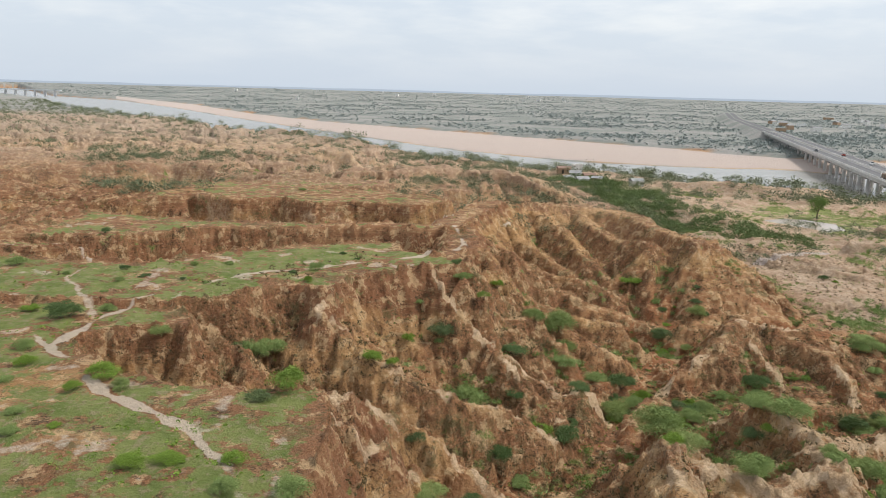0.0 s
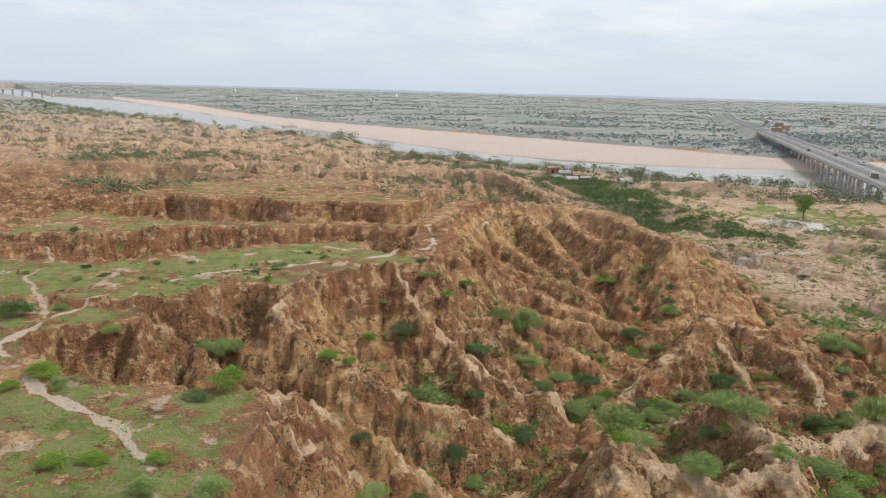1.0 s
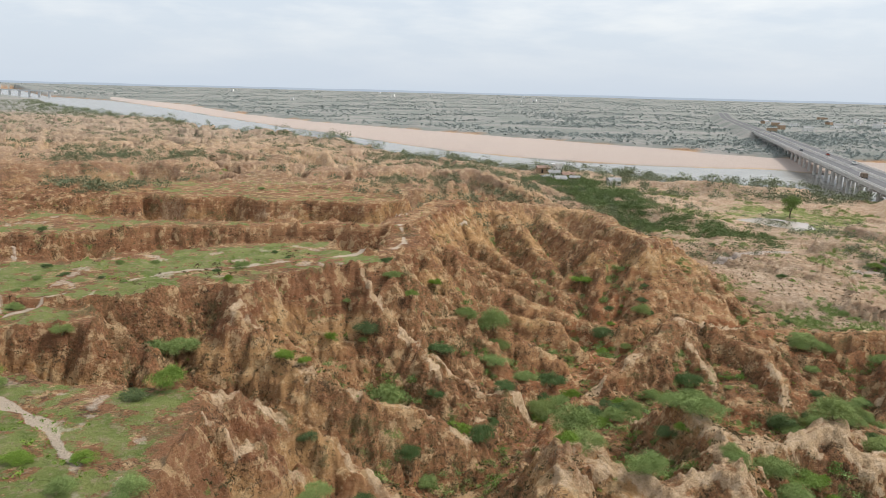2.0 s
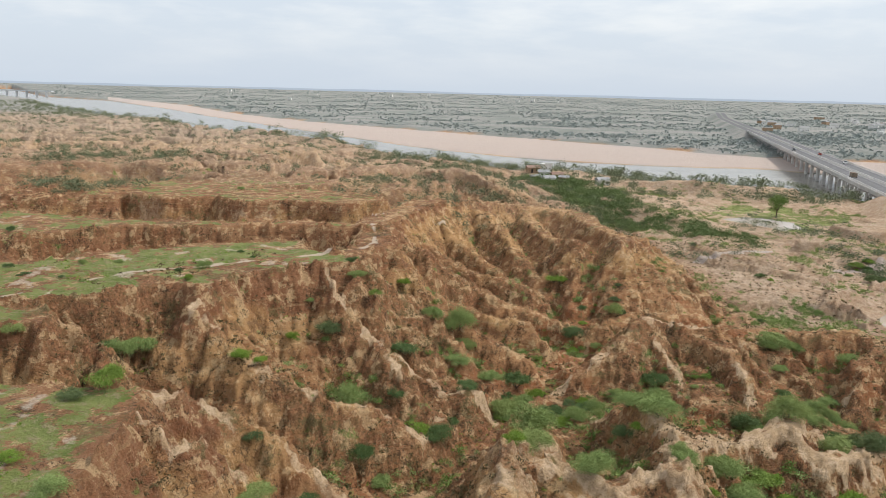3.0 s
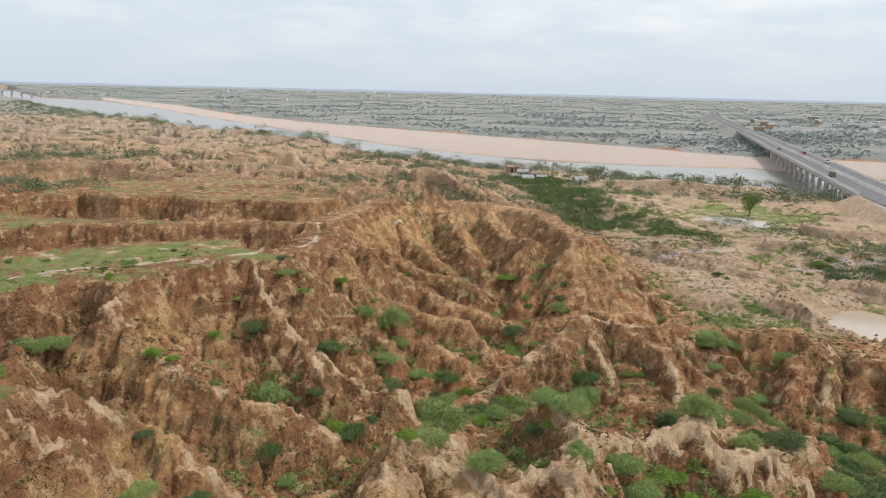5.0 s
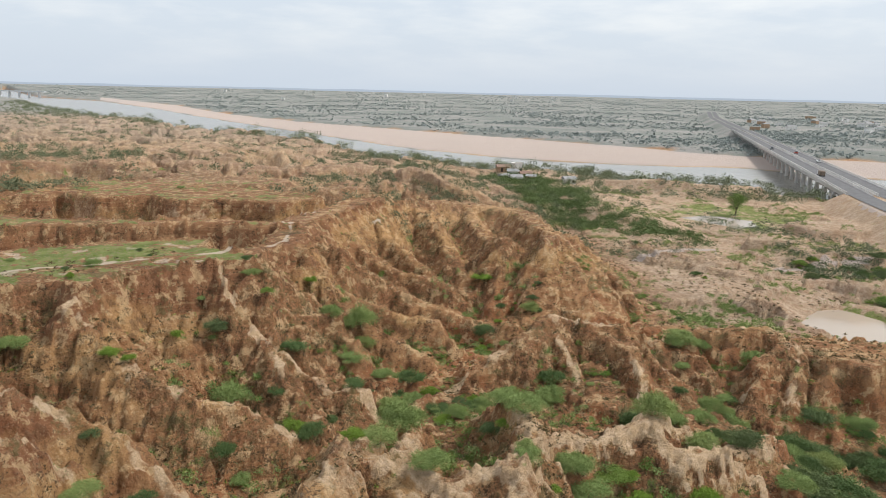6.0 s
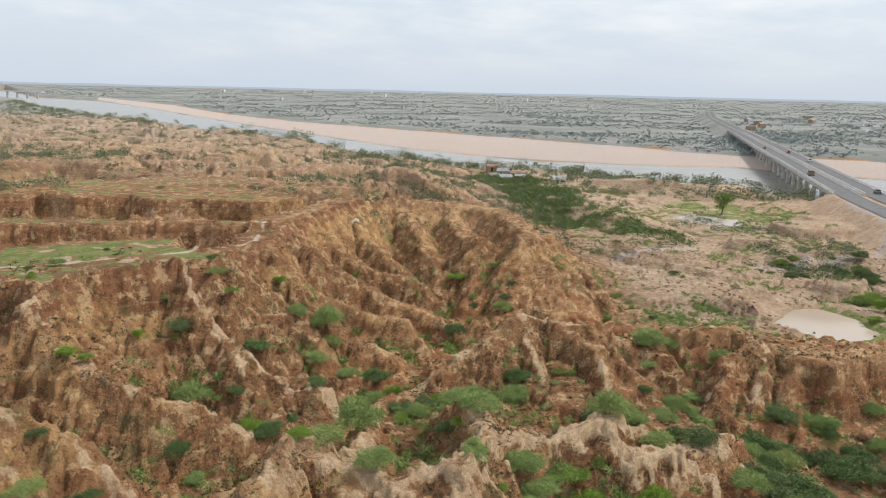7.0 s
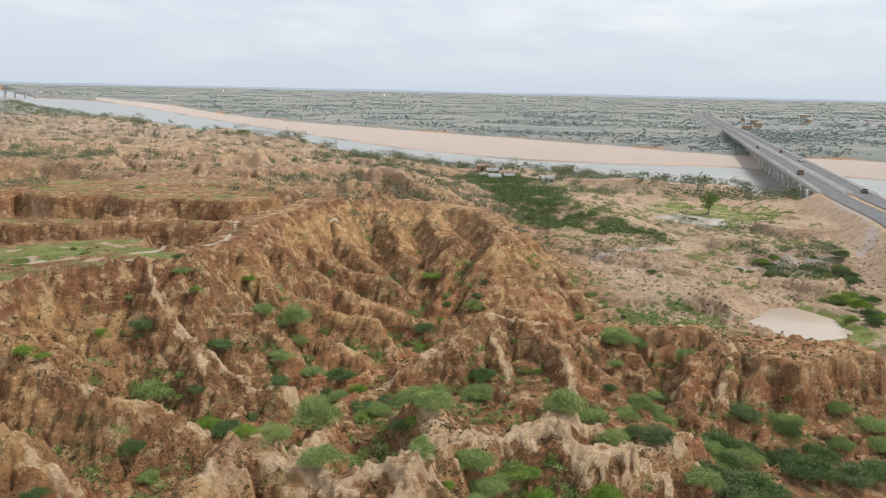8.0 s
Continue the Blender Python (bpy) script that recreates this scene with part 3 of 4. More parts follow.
def at(x, y, z, turn=0.0):
    return pose(x, y, z, 0, 0, turn)


# ---------------------------------------------------------------- ground: one sheet to the horizon
ROAD = [(187, 264, 11.0), (183, 250, 11.0), (172, 205, 11.0), (150, 140, 10.5), (110, 20, 10)]
FAR_ROAD = [(355, 800, 11.0), (430, 1040, 10.5), (520, 1330, 11), (650, 1700, 14)]
PATHS_A = [
    [(-39, 64, 0), (-35, 61, 0), (-29, 55, 0), (-25, 51.5, 0), (-22, 49, 0), (-18, 46, 0), (-14, 42, 0), (-11, 38, 0), (-10, 30, 0)],
    [(-35, 61, 0), (-34, 68, 0), (-32, 73, 0), (-30, 78, 0), (-25, 84, 0), (-16, 90, 0), (-4, 97, 0), (1, 101, 0), (3, 110, 0), (2, 121, 0), (-3, 131, 0), (2, 146, 0), (14, 153, 0)],
    [(-34, 68, 0), (-40, 76, 0), (-44, 82, 0), (-45, 90, 0), (-52, 101, 0), (-58, 107, 0)],
]
PATHS_B = [
    [(73, 162, 0), (95, 171, 0), (108, 171, 0), (124, 176, 0), (143, 179, 0), (155, 194, 0), (165, 215, 0), (168, 235, 0), (180, 262, 0)],
]
PATHS = PATHS_A + PATHS_B


def spread():
    rows = list(np.linspace(-150, 22, 14)) + [26, 30, 33]
    y = 35.0
    while y < 4880:
        rows.append(y)
        y *= 1.0040 if y < 330 else (1.006 if y < 700 else 1.012)
    rows.append(4880)
    u = np.linspace(-1.05, 1.05, 700)
    u = np.concatenate([[-9, -4, -2.4, -1.7, -1.3], u, [1.3, 1.7, 2.4, 4, 9]])
    Y, U = np.meshgrid(np.array(rows), u, indexing="ij")
    X = 18 + U * (0.64 * np.maximum(Y, 20) + 22)
    return X, Y


def embank(X, Y, h):
    d, z = line_near(X, Y, ROAD)
    e, w = line_near(X, Y, FAR_ROAD)
    h = np.maximum(h, np.where(e < 11, w - 0.12, w - 0.12 - 0.5 * (e - 11)))
    return np.maximum(h, np.where(d < 10.6, z - 0.12, z - 0.12 - 0.6 * (d - 10.6)))


POND_LEVELS = [(103.7, 130.2, 3.45), (120.5, 237, 4.6)]
POND_SHAPES = [[(93.4, 128.7), (98.3, 135.9), (104.0, 141.2), (108.4, 141.9), (111.2, 138.3), (113.0, 133.3), (112.5, 126.6), (109.4, 122.7), (102.2, 120.5), (96.3, 120.7), (92.5, 122.3)],
               [(110, 245), (118, 249.5), (125, 249), (132, 241), (129, 229), (121, 225), (117, 233)]]


def final(X, Y):
    h, steep, out, river, beyond, sand = shape(X, Y)
    h = np.where(river > -5, embank(X, Y, h), h)
    for (cx, cy, level), poly in zip(POND_LEVELS, POND_SHAPES):
        d = area(X + 1.2 * fbm(X, Y, 6, 2, 81), Y + 1.2 * fbm(X, Y, 6, 2, 82), poly)
        h = np.where(d < 0, np.minimum(h, level + 0.25 * np.maximum(d, -2.5)), h)
        h = np.where((d >= 0) & (d < 6), np.minimum(np.maximum(h, level + 0.12), level + 0.15 + d * 0.45), h)
        h = np.where((d >= 6) & (d < 14), np.maximum(h, level + 0.2), h)
    return h, steep, out, river, beyond, sand


X, Y = spread()
Z, steep, out, river, beyond, sand = final(X, Y)
rows, cols = X.shape
verts = np.stack([X, Y, Z], -1).reshape(-1, 3)
idx = np.arange(rows * cols).reshape(rows, cols)
quads = np.stack([idx[:-1, :-1], idx[:-1, 1:], idx[1:, 1:], idx[1:, :-1]], -1).reshape(-1, 4)
me = bpy.data.meshes.new("ground")
me.vertices.add(len(verts))
me.vertices.foreach_set("co", verts.astype(np.float32).ravel())
me.loops.add(quads.size)
me.loops.foreach_set("vertex_index", quads.astype(np.int32).ravel())
me.polygons.add(len(quads))
me.polygons.foreach_set("loop_start", np.arange(0, quads.size, 4, dtype=np.int32))
me.update(calc_edges=True)
me.shade_smooth()
me.materials.append(SOIL)

# what covers the ground: turf, pale crust, dust; rust-red soil, trodden paths, far fields greyed for haze
soft = step(0.75, 0.3, steep)
turf = np.zeros(X.shape)
for k, (z, slope, poly) in enumerate(TOPS[:7]):
    d = area(X + 2 * fbm(X, Y, 12, 3, 91), Y + 2 * fbm(X, Y, 12, 3, 92), poly)
    turf = np.maximum(turf, step(1.0, -2.5, d) * (0.62, 0.64, 0.44, 0.36, 0.36, 0.36, 0.25)[k])
turf = np.maximum(turf, 0.5 * step(-40, -55, X) * step(200, 120, Y)) * soft
low = step(11.5, 8.8, Z) * step(60, 76, X) * (1 - beyond)
for (cx, cy, level) in POND_LEVELS:
    turf = np.maximum(turf, 0.95 * step(17, 9, np.hypot((X - cx) * 0.9, Y - cy + 2)) * step(0.7, 0.4, steep) * step(level + 1.6, level + 0.5, Z) * step(-1, 3, X - cx + 0.1 * (Y - cy)))
turf = np.maximum(turf, 0.30 * step(-0.3, -1.0, out) * step(16, 9, Z) * (1 - beyond) * step(30, 60, Y))
turf = np.maximum(turf, 0.62 * step(34, 20, np.hypot(X - 135, (Y - 252) * 1.1)) * step(6.6, 5.6, Z))
pale = np.clip(step(0.5, 1.8, out) * (0.36 + 0.3 * step(10, 25, X) * step(75, 65, Y) + 0.15 * step(30, 50, X)), 0, 1) * step(0.1, 0.4, steep)
dust = np.clip(low * step(104, 120, Y) + step(4, -4, sand) * beyond + 0.75 * step(150, 260, Y) * (1 - beyond), 0, 1)
spine = np.full(X.shape, 1e9)
for half, slope, pts in CRESTS_D[:5] + CRESTS_E + CRESTS_F:
    spine = np.minimum(spine, line_near(X + 0.75 * fbm(X, Y, 5, 3, 21), Y + 0.75 * fbm(X, Y, 5, 3, 22), pts)[0])
pale = np.maximum(0.8 * pale, (0.58 + 0.9 * fbm(X, Y, 4, 3, 93)) * step(1.3, 0.1, spine + 1.3 * fbm(X, Y, 1.8, 3, 90)))
# a bed of pale yellow silt stands open in the second scarp
d = area(X, Y, TOPS_B[1][2])
pale = np.maximum(pale, (0.36 + 0.35 * fbm(X, Y, 9, 3, 102)) * step(3.4, 1.4, np.abs(d - 2.2)))
weedy = np.exp(-(((X - 68) / 24) ** 2 + ((Y - 97) / 10) ** 2))
rust = np.clip(0.40 + 1.1 * fbm(X, Y, 30, 3, 95) + 0.55 * weedy, 0, 1)
pale = pale * (1 - 0.45 * weedy)
trod = np.zeros(X.shape)
for k, line in enumerate(PATHS):
    d, _ = line_near(X + 0.8 * fbm(X, Y, 7, 2, 97), Y + 0.8 * fbm(X, Y, 7, 2, 98), line)
    trod = np.maximum(trod, (0.85, 0.62, 0.55, 0.9)[k] * step(0.9, 0.1, d / (3.0 if k == 3 else 1.0) + 0.7 * fbm(X, Y, 3, 3, 100)) * step(-0.5, 0.0, fbm(X, Y, 9, 3, 96)))
bare = step(0.10, 0.5, fbm(X + 1.5 * gnoise(X / 3, Y / 3, 88), Y, 4.5, 4, 89)) * step(0.3, 0.5, turf) * step(200, 110, Y)
trod = np.maximum(trod, 0.5 * bare)
trod = np.maximum(trod, (0.95 + 0.5 * fbm(X, Y * 2.5, 60, 4, 94)) * step(3, -5, sand) * beyond * step(-6, 14, river))
d, _ = line_near(X, Y, ROAD)
dust = np.maximum(dust, step(30, 20, d) * (1 - beyond))
# field brings the haze-greyed colour to the plain and the remote near bank
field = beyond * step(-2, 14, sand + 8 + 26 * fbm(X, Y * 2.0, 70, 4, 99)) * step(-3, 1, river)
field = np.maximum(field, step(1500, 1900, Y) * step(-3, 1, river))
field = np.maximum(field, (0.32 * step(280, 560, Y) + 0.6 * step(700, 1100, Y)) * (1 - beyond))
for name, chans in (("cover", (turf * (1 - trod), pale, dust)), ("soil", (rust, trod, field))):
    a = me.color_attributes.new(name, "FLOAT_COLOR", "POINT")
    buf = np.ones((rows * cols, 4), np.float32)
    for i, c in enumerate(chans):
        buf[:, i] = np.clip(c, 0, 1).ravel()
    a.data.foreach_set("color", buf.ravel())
ground = tagged(new("ground", me), "eroded tan and rust-red ravine land with patchy grass", "ground", kind="structure")


def spot(x, y):
    """Height of the ground sheet."""
    return float(final(np.array([float(x)]), np.array([float(y)]))[0][0])


def spots(x, y):
    return final(np.asarray(x, float), np.asarray(y, float))[0]


# ---------------------------------------------------------------- water
def flat_sheet(name, poly, z, mat, label):
    bm = bmesh.new()
    bm.faces.new([bm.verts.new((x, y, z)) for x, y in poly])
    bmesh.ops.triangulate(bm, faces=bm.faces)
    return tagged(part(name, bm, mat), label, "water", kind="structure")


flat_sheet("water_river", [(-2900, 3900), (-1060, 1700), (-480, 850), (-200, 560), (-60, 440), (20, 360), (130, 300), (180, 270), (400, 150), (900, -10),
                           (1050, 230), (500, 380), (300, 450), (226, 510), (100, 530), (10, 610), (-95, 760), (-290, 1100), (-520, 1500),
                           (-860, 2010), (-1190, 2330), (-2450, 4400)], 0.0, WATER, "wide pale grey river under an overcast sky")
for (cx, cy, level), poly, name in zip(POND_LEVELS, POND_SHAPES, ("water_pond_1", "water_pond_2")):
    flat_sheet(name, [(cx + (x - cx) * 1.22, cy + (y - cy) * 1.22) for x, y in poly], level, POND, "shallow milky brown pond in a hollow")

# ---------------------------------------------------------------- road bridge
BX, BY, LONG = 187.0, 264.0, 561.0          # near end of the bridge's axis
TURN = -math.degrees(math.atan2(0.30, 0.954))
DECK = 11.0
bridge = tagged(new("road_bridge"), "long grey concrete road bridge with twin decks on tall piers", "bridge")
bridge.matrix_world = at(BX, BY, DECK, TURN)
for side in (-5.2, 5.2):
    bm = bmesh.new()
    box(bm, at(side, LONG / 2, -0.15), 9.2, LONG, 0.3)
    part("deck", bm, CONCRETE, bridge)
    bm = bmesh.new()
    box(bm, at(side, LONG / 2, 0.03), 7.6, LONG, 0.05)
    part("carriageway", bm, ASPHALT, bridge, "worn grey asphalt carriageway")
    for g in (-3.2, 0.0, 3.2):
        bm = bmesh.new()
        box(bm, at(side + g, LONG / 2, -1.15), 0.5, LONG, 1.7)
        part("girder", bm, PIER, bridge)
    for edge in (-4.4, 4.4):
        bm = bmesh.new()
        box(bm, at(side + edge, LONG / 2, 0.95), 0.22, LONG, 0.16)
        box(bm, at(side + edge, LONG / 2, 0.55), 0.12, LONG, 0.12)
        box(bm, at(side + edge, LONG / 2, 0.12), 0.35, LONG, 0.25)
        k = 1.0
        while k < LONG:
            box(bm, at(side + edge, k, 0.5), 0.2, 0.25, 0.95)
            k += 2.5
        part("parapet", bm, CONCRETE, bridge, "pale concrete post-and-rail parapet")
SPAN = 19.2
pier_mesh = None
for k in range(29):
    for side in (-5.2, 5.2):
        y = 6 + k * SPAN
        if pier_mesh is None:
            bm = bmesh.new()
            got = bmesh.ops.create_cone(bm, segments=14, radius1=0.95, radius2=0.95, depth=13, cap_ends=True, matrix=at(0, 0, -9.3))
            box(bm, at(0, 0, -2.4), 8.4, 1.7, 0.9, 0.12)
            box(bm, at(0, 0, -3.1), 4.6, 1.5, 0.6, 0.12)
            box(bm, at(0, 0, -14.5), 3.4, 3.4, 1.2, 0.1)
            first = part("pier", bm, PIER, bridge, "round concrete column under a cap beam")
            pier_mesh = first.data
            ob = first
        else:
            ob = tagged(new("pier", pier_mesh), "round concrete column under a cap beam")
            ob.parent = bridge
        ob.location = (side, y, 0)



def road_strip(line, name, label):
    verts, faces = [], []
    pts = [Vector(p) for p in line]
    for i, p in enumerate(pts):
        d = (pts[min(i + 1, len(pts) - 1)] - pts[max(i - 1, 0)]).normalized()
        n = Vector((d.y, -d.x, 0)).normalized()
        for o in (-9.2, -1.3, 1.3, 9.2):
            verts.append(p + n * o + Vector((0, 0, 0.1)))
    for i in range(len(pts) - 1):
        for k in (0, 2):
            faces.append((4 * i + k, 4 * i + 4 + k, 4 * i + 5 + k, 4 * i + 1 + k))
    return tagged(sheet(name, verts, faces, ASPHALT), label, "road", kind="structure")


road_strip(ROAD, "road", "dual asphalt road on a sandy embankment")
road_strip(FAR_ROAD, "road_far", "asphalt road running away over the plain")


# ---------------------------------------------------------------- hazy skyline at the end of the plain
# the strip glows by itself; its flat blue is the haze, painted in
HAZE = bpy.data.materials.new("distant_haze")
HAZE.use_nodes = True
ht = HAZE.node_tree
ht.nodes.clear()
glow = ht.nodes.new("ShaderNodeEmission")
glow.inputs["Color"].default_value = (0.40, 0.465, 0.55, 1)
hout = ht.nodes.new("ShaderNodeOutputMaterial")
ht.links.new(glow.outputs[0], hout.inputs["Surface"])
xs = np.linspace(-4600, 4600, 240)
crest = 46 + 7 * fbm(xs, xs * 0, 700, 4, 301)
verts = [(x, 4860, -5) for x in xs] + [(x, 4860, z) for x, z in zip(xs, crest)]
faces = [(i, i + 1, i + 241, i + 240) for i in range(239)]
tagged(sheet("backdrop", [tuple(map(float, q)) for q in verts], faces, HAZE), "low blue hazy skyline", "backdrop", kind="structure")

# ---------------------------------------------------------------- plants
def leaf_material(name, a, b, dry):
    m = Mat(name, 0.7)
    rnd = m.geo.outputs["Random Per Island"]
    c = m.mix(rnd, a, b)
    c = m.mix(m.span(m.random(), 0.55, 1.0, 0, 0.55), c, dry)
    m.colour(c)
    m.b.inputs["Specular IOR Level"].default_value = 0.15
    return m.m


BRIGHT = leaf_material("fresh_leaves", (0.13, 0.21, 0.03), (0.25, 0.36, 0.06), (0.20, 0.26, 0.08))
GREY = leaf_material("feathery_leaves", (0.165, 0.23, 0.07), (0.29, 0.365, 0.13), (0.29, 0.32, 0.11))
DARK = leaf_material("dark_leaves", (0.07, 0.12, 0.04), (0.14, 0.20, 0.07), (0.14, 0.16, 0.075))
STRAW = leaf_material("dry_thorn_scrub", (0.085, 0.062, 0.03), (0.19, 0.15, 0.07), (0.13, 0.13, 0.06))
# grey-green of the far plain, paled and blued in the colour for haze
FAR = leaf_material("hazed_leaves", (0.23, 0.27, 0.255), (0.36, 0.385, 0.36), (0.29, 0.31, 0.29))
FAR_DARK = leaf_material("hazed_dark_leaves", (0.18, 0.215, 0.205), (0.28, 0.31, 0.295), (0.23, 0.25, 0.235))
THICK = leaf_material("thicket_leaves", (0.10, 0.13, 0.07), (0.20, 0.225, 0.125), (0.17, 0.18, 0.11))
BELT_LEAVES = leaf_material("thorn_tree_leaves", (0.08, 0.125, 0.042), (0.17, 0.22, 0.08), (0.15, 0.18, 0.075))
LUSH = leaf_material("lush_leaves", (0.10, 0.17, 0.035), (0.20, 0.29, 0.075), (0.17, 0.22, 0.07))
BARK = speckled("bark", (0.10, 0.07, 0.05), (0.17, 0.125, 0.09), 6.0, 0.9)


def leaves(centres, radii, per, size, rnd, slim=0.45, flat=0.7, shell=0.55):
    """Vertices and faces of small leaf sprays filling lobes."""
    n = len(centres)
    c, r = np.repeat(centres, per, 0), np.repeat(radii, per, 0)
    d = rnd.normal(size=(n * per, 3))
    d /= np.linalg.norm(d, axis=1, keepdims=True) + 1e-9
    d[:, 2] = np.where(d[:, 2] < -0.35, -d[:, 2], d[:, 2])
    k = shell + (1 - shell) * rnd.random((n * per, 1)) + 0.17 * rnd.normal(size=(n * per, 1))
    p = c + d * r * k
    a = d + 0.9 * rnd.normal(size=d.shape)
    a[:, 2] *= flat
    a /= np.linalg.norm(a, axis=1, keepdims=True) + 1e-9
    b = np.cross(a, rnd.normal(size=a.shape))
    b /= np.linalg.norm(b, axis=1, keepdims=True) + 1e-9
    s = size * (0.6 + 0.8 * rnd.random((n * per, 1)))
    v = np.stack([p - a * s, p + b * s * slim, p + a * s, p - b * s * slim], 1).reshape(-1, 3)
    f = np.arange(len(v)).reshape(-1, 4)
    return v, f


def raw_mesh(name, v, f, mat):
    me = bpy.data.meshes.new(name)
    me.from_pydata(v.tolist(), [], f.tolist())
    me.materials.append(mat)
    return me


def twig(bm, a, b, r0, r1, seg=5):
    a, b = Vector(a), Vector(b)
    m = Matrix.Translation((a + b) / 2) @ (b - a).to_track_quat("Z", "Y").to_matrix().to_4x4()
    bmesh.ops.create_cone(bm, segments=seg, radius1=r0, radius2=r1, depth=(b - a).length, cap_ends=True, matrix=m)


def bush(kind, seed):
    """A shrub about 1 m in radius: stems from the foot and a lobed, open crown."""
    rnd = np.random.default_rng(seed)
    mat, n, per, size, tall, slim = {"bright": (BRIGHT, 20, 360, 0.045, 0.85, 0.3), "grey": (GREY, 28, 280, 0.058, 0.75, 0.16),
                                     "dark": (DARK, 20, 360, 0.047, 0.9, 0.28)}[kind]
    ang = rnd.random(n) * 6.283
    rad = np.sqrt(rnd.random(n)) * 0.78
    c = np.stack([np.cos(ang) * rad, np.sin(ang) * rad, tall * (1.05 - 0.75 * rad ** 1.5) * (0.45 + 0.55 * rnd.random(n))], -1)
    r = (0.24 + 0.22 * rnd.random((n, 1))) * np.array([[1.1, 1.1, 0.72]])
    v, f = leaves(c, r, per, size, rnd, slim)
    v[:, 2] = np.maximum(v[:, 2], 0.02)
    root = tagged(new("shrub"), {"bright": "fresh green rounded shrub on eroded soil", "grey": "grey-green feathery thorn shrub on the slope",
                                 "dark": "dark green dense shrub in the ravine"}[kind], "shrub", "shrubs of the ravines")
    for k in range(3):
        bm = bmesh.new()
        q = c[k]
        twig(bm, (0.05 * math.cos(k * 2), 0.05 * math.sin(k * 2), -0.15), q * 0.85, 0.04, 0.012)
        part("stem", bm, BARK, root)
    ob = new("foliage", raw_mesh("foliage", v, f, mat))
    ob.parent = root
    return root


VARIANTS = {kind: [bush(kind, 100 * i + k) for k in range(5)] for i, kind in enumerate(("bright", "grey", "dark"))}
rnd = np.random.default_rng(5)
used = set()


def plant(kind, x, y, radius, squash=1.0):
    src = VARIANTS[kind][int(rnd.integers(5))]
    m = at(x, y, spot(x, y) - 0.05, float(rnd.uniform(0, 360))) @ Matrix.Diagonal((radius, radius * float(rnd.uniform(0.7, 1.15)), radius * squash * float(rnd.uniform(0.65, 1.1)), 1))
    if src.name not in used:
        used.add(src.name)
        src.matrix_basis = m
        return src
    got = copy_thing(src, Matrix.Identity(4))
    got.matrix_basis = m
    return got


# key shrubs: place and radius
BRIGHT_SHRUBS_1 = [
    (-26.9, 54.0, 1.49), (-41.9, 70.5, 0.94), (-34.4, 56.4, 0.91), (-11.9, 52.7, 1.48), (-7.1, 72.3, 1.28), (-5.0, 71.7, 0.85), (-4.0, 82.6, 1.11),
    (-15.8, 82.2, 0.68), (35.1, 129.9, 1.93), (11.2, 74.6, 1.55), (34.0, 68.5, 1.06), (19.9, 56.8, 1.15), (-19.0, 40.7, 0.93), (-16.8, 41.4, 1.09),
    (-12.7, 41.3, 0.83), (8.2, 103.9, 1.03), (-28.0, 51.6, 0.71), (-26.0, 45.1, 0.51), (5.4, 89.1, 0.89), (43.7, 62.6, 1.79), (46.2, 61.2, 1.87), (51.9,
    61.2, 1.6)]
GREY_SHRUBS_1 = [
    (-24.7, 52.3, 1.0), (-36.7, 60.2, 1.14), (-34.4, 71.2, 0.95), (-27.1, 66.5, 1.17), (-19.4, 71.6, 1.82), (-18.6, 74.6, 1.88), (3.3, 78.5, 2.41), (8.0,
    65.0, 1.43), (-15.8, 87.9, 1.15), (-3.0, 88.5, 0.8), (16.5, 95.9, 2.8), (17.2, 94.7, 1.91), (12.8, 94.5, 1.78), (42.2, 114.4, 1.72), (16.2, 88.2,
    1.87), (20.1, 88.2, 1.72), (24.1, 84.2, 1.65), (29.5, 78.5, 1.68), (23.4, 71.6, 2.77), (21.8, 58.5, 1.9), (33.7, 72.0, 1.72), (36.1, 68.9, 2.36),
    (26.6, 55.5, 2.06), (62.6, 102.5, 2.24), (35.0, 59.2, 0.98), (34.9, 57.7, 1.52), (39.6, 60.9, 1.86), (-12.2, 37.9, 0.87), (-8.3, 37.9, 1.34), (2.8,
    91.9, 1.36)]
GREY_SHRUBS_2 = [
    (18.4, 123.0, 1.42), (-52.6, 86.7, 1.28), (-27.5, 90.5, 0.67), (-0.6, 51.9, 1.6), (61.5, 101.6, 2.05), (63.9, 101.5, 1.96), (72.0, 98.1, 2.06), (89.9,
    90.4, 1.78), (87.3, 84.2, 1.82), (63.7, 68.0, 2.09), (92.9, 84.5, 2.2), (49.4, 69.1, 2.36), (54.4, 68.9, 1.95), (55.1, 80.6, 2.07), (41.6, 88.4,
    2.78), (39.5, 61.0, 2.11), (40.8, 59.8, 2.08), (93.4, 88.1, 2.27), (66.2, 102.6, 1.72), (61.5, 96.4, 1.22)]
DARK_SHRUBS_1 = [
    (-37.5, 68.6, 1.58), (-21.3, 73.2, 1.48), (-13.7, 50.7, 1.0), (-0.0, 85.0, 1.78), (-1.9, 56.9, 1.08), (6.3, 66.0, 1.38), (1.8, 93.5, 0.84), (34.2,
    107.0, 2.06), (16.9, 82.7, 1.48), (8.7, 78.0, 1.13), (15.1, 76.5, 1.05), (33.1, 69.4, 1.5), (51.2, 82.8, 1.99), (-51.4, 108.0, 0.88), (2.7, 55.3,
    1.46), (13.8, 71.7, 1.87), (66.3, 91.8, 1.41), (71.4, 83.1, 2.59), (74.5, 83.1, 2.23), (79.4, 81.8, 2.13), (67.6, 70.4, 2.77), (71.2, 70.6, 3.0),
    (80.2, 78.2, 3.0), (85.3, 77.7, 3.0), (89.7, 79.5, 2.78), (59.6, 71.4, 2.03), (79.1, 81.4, 1.76), (83.4, 81.5, 2.48)]
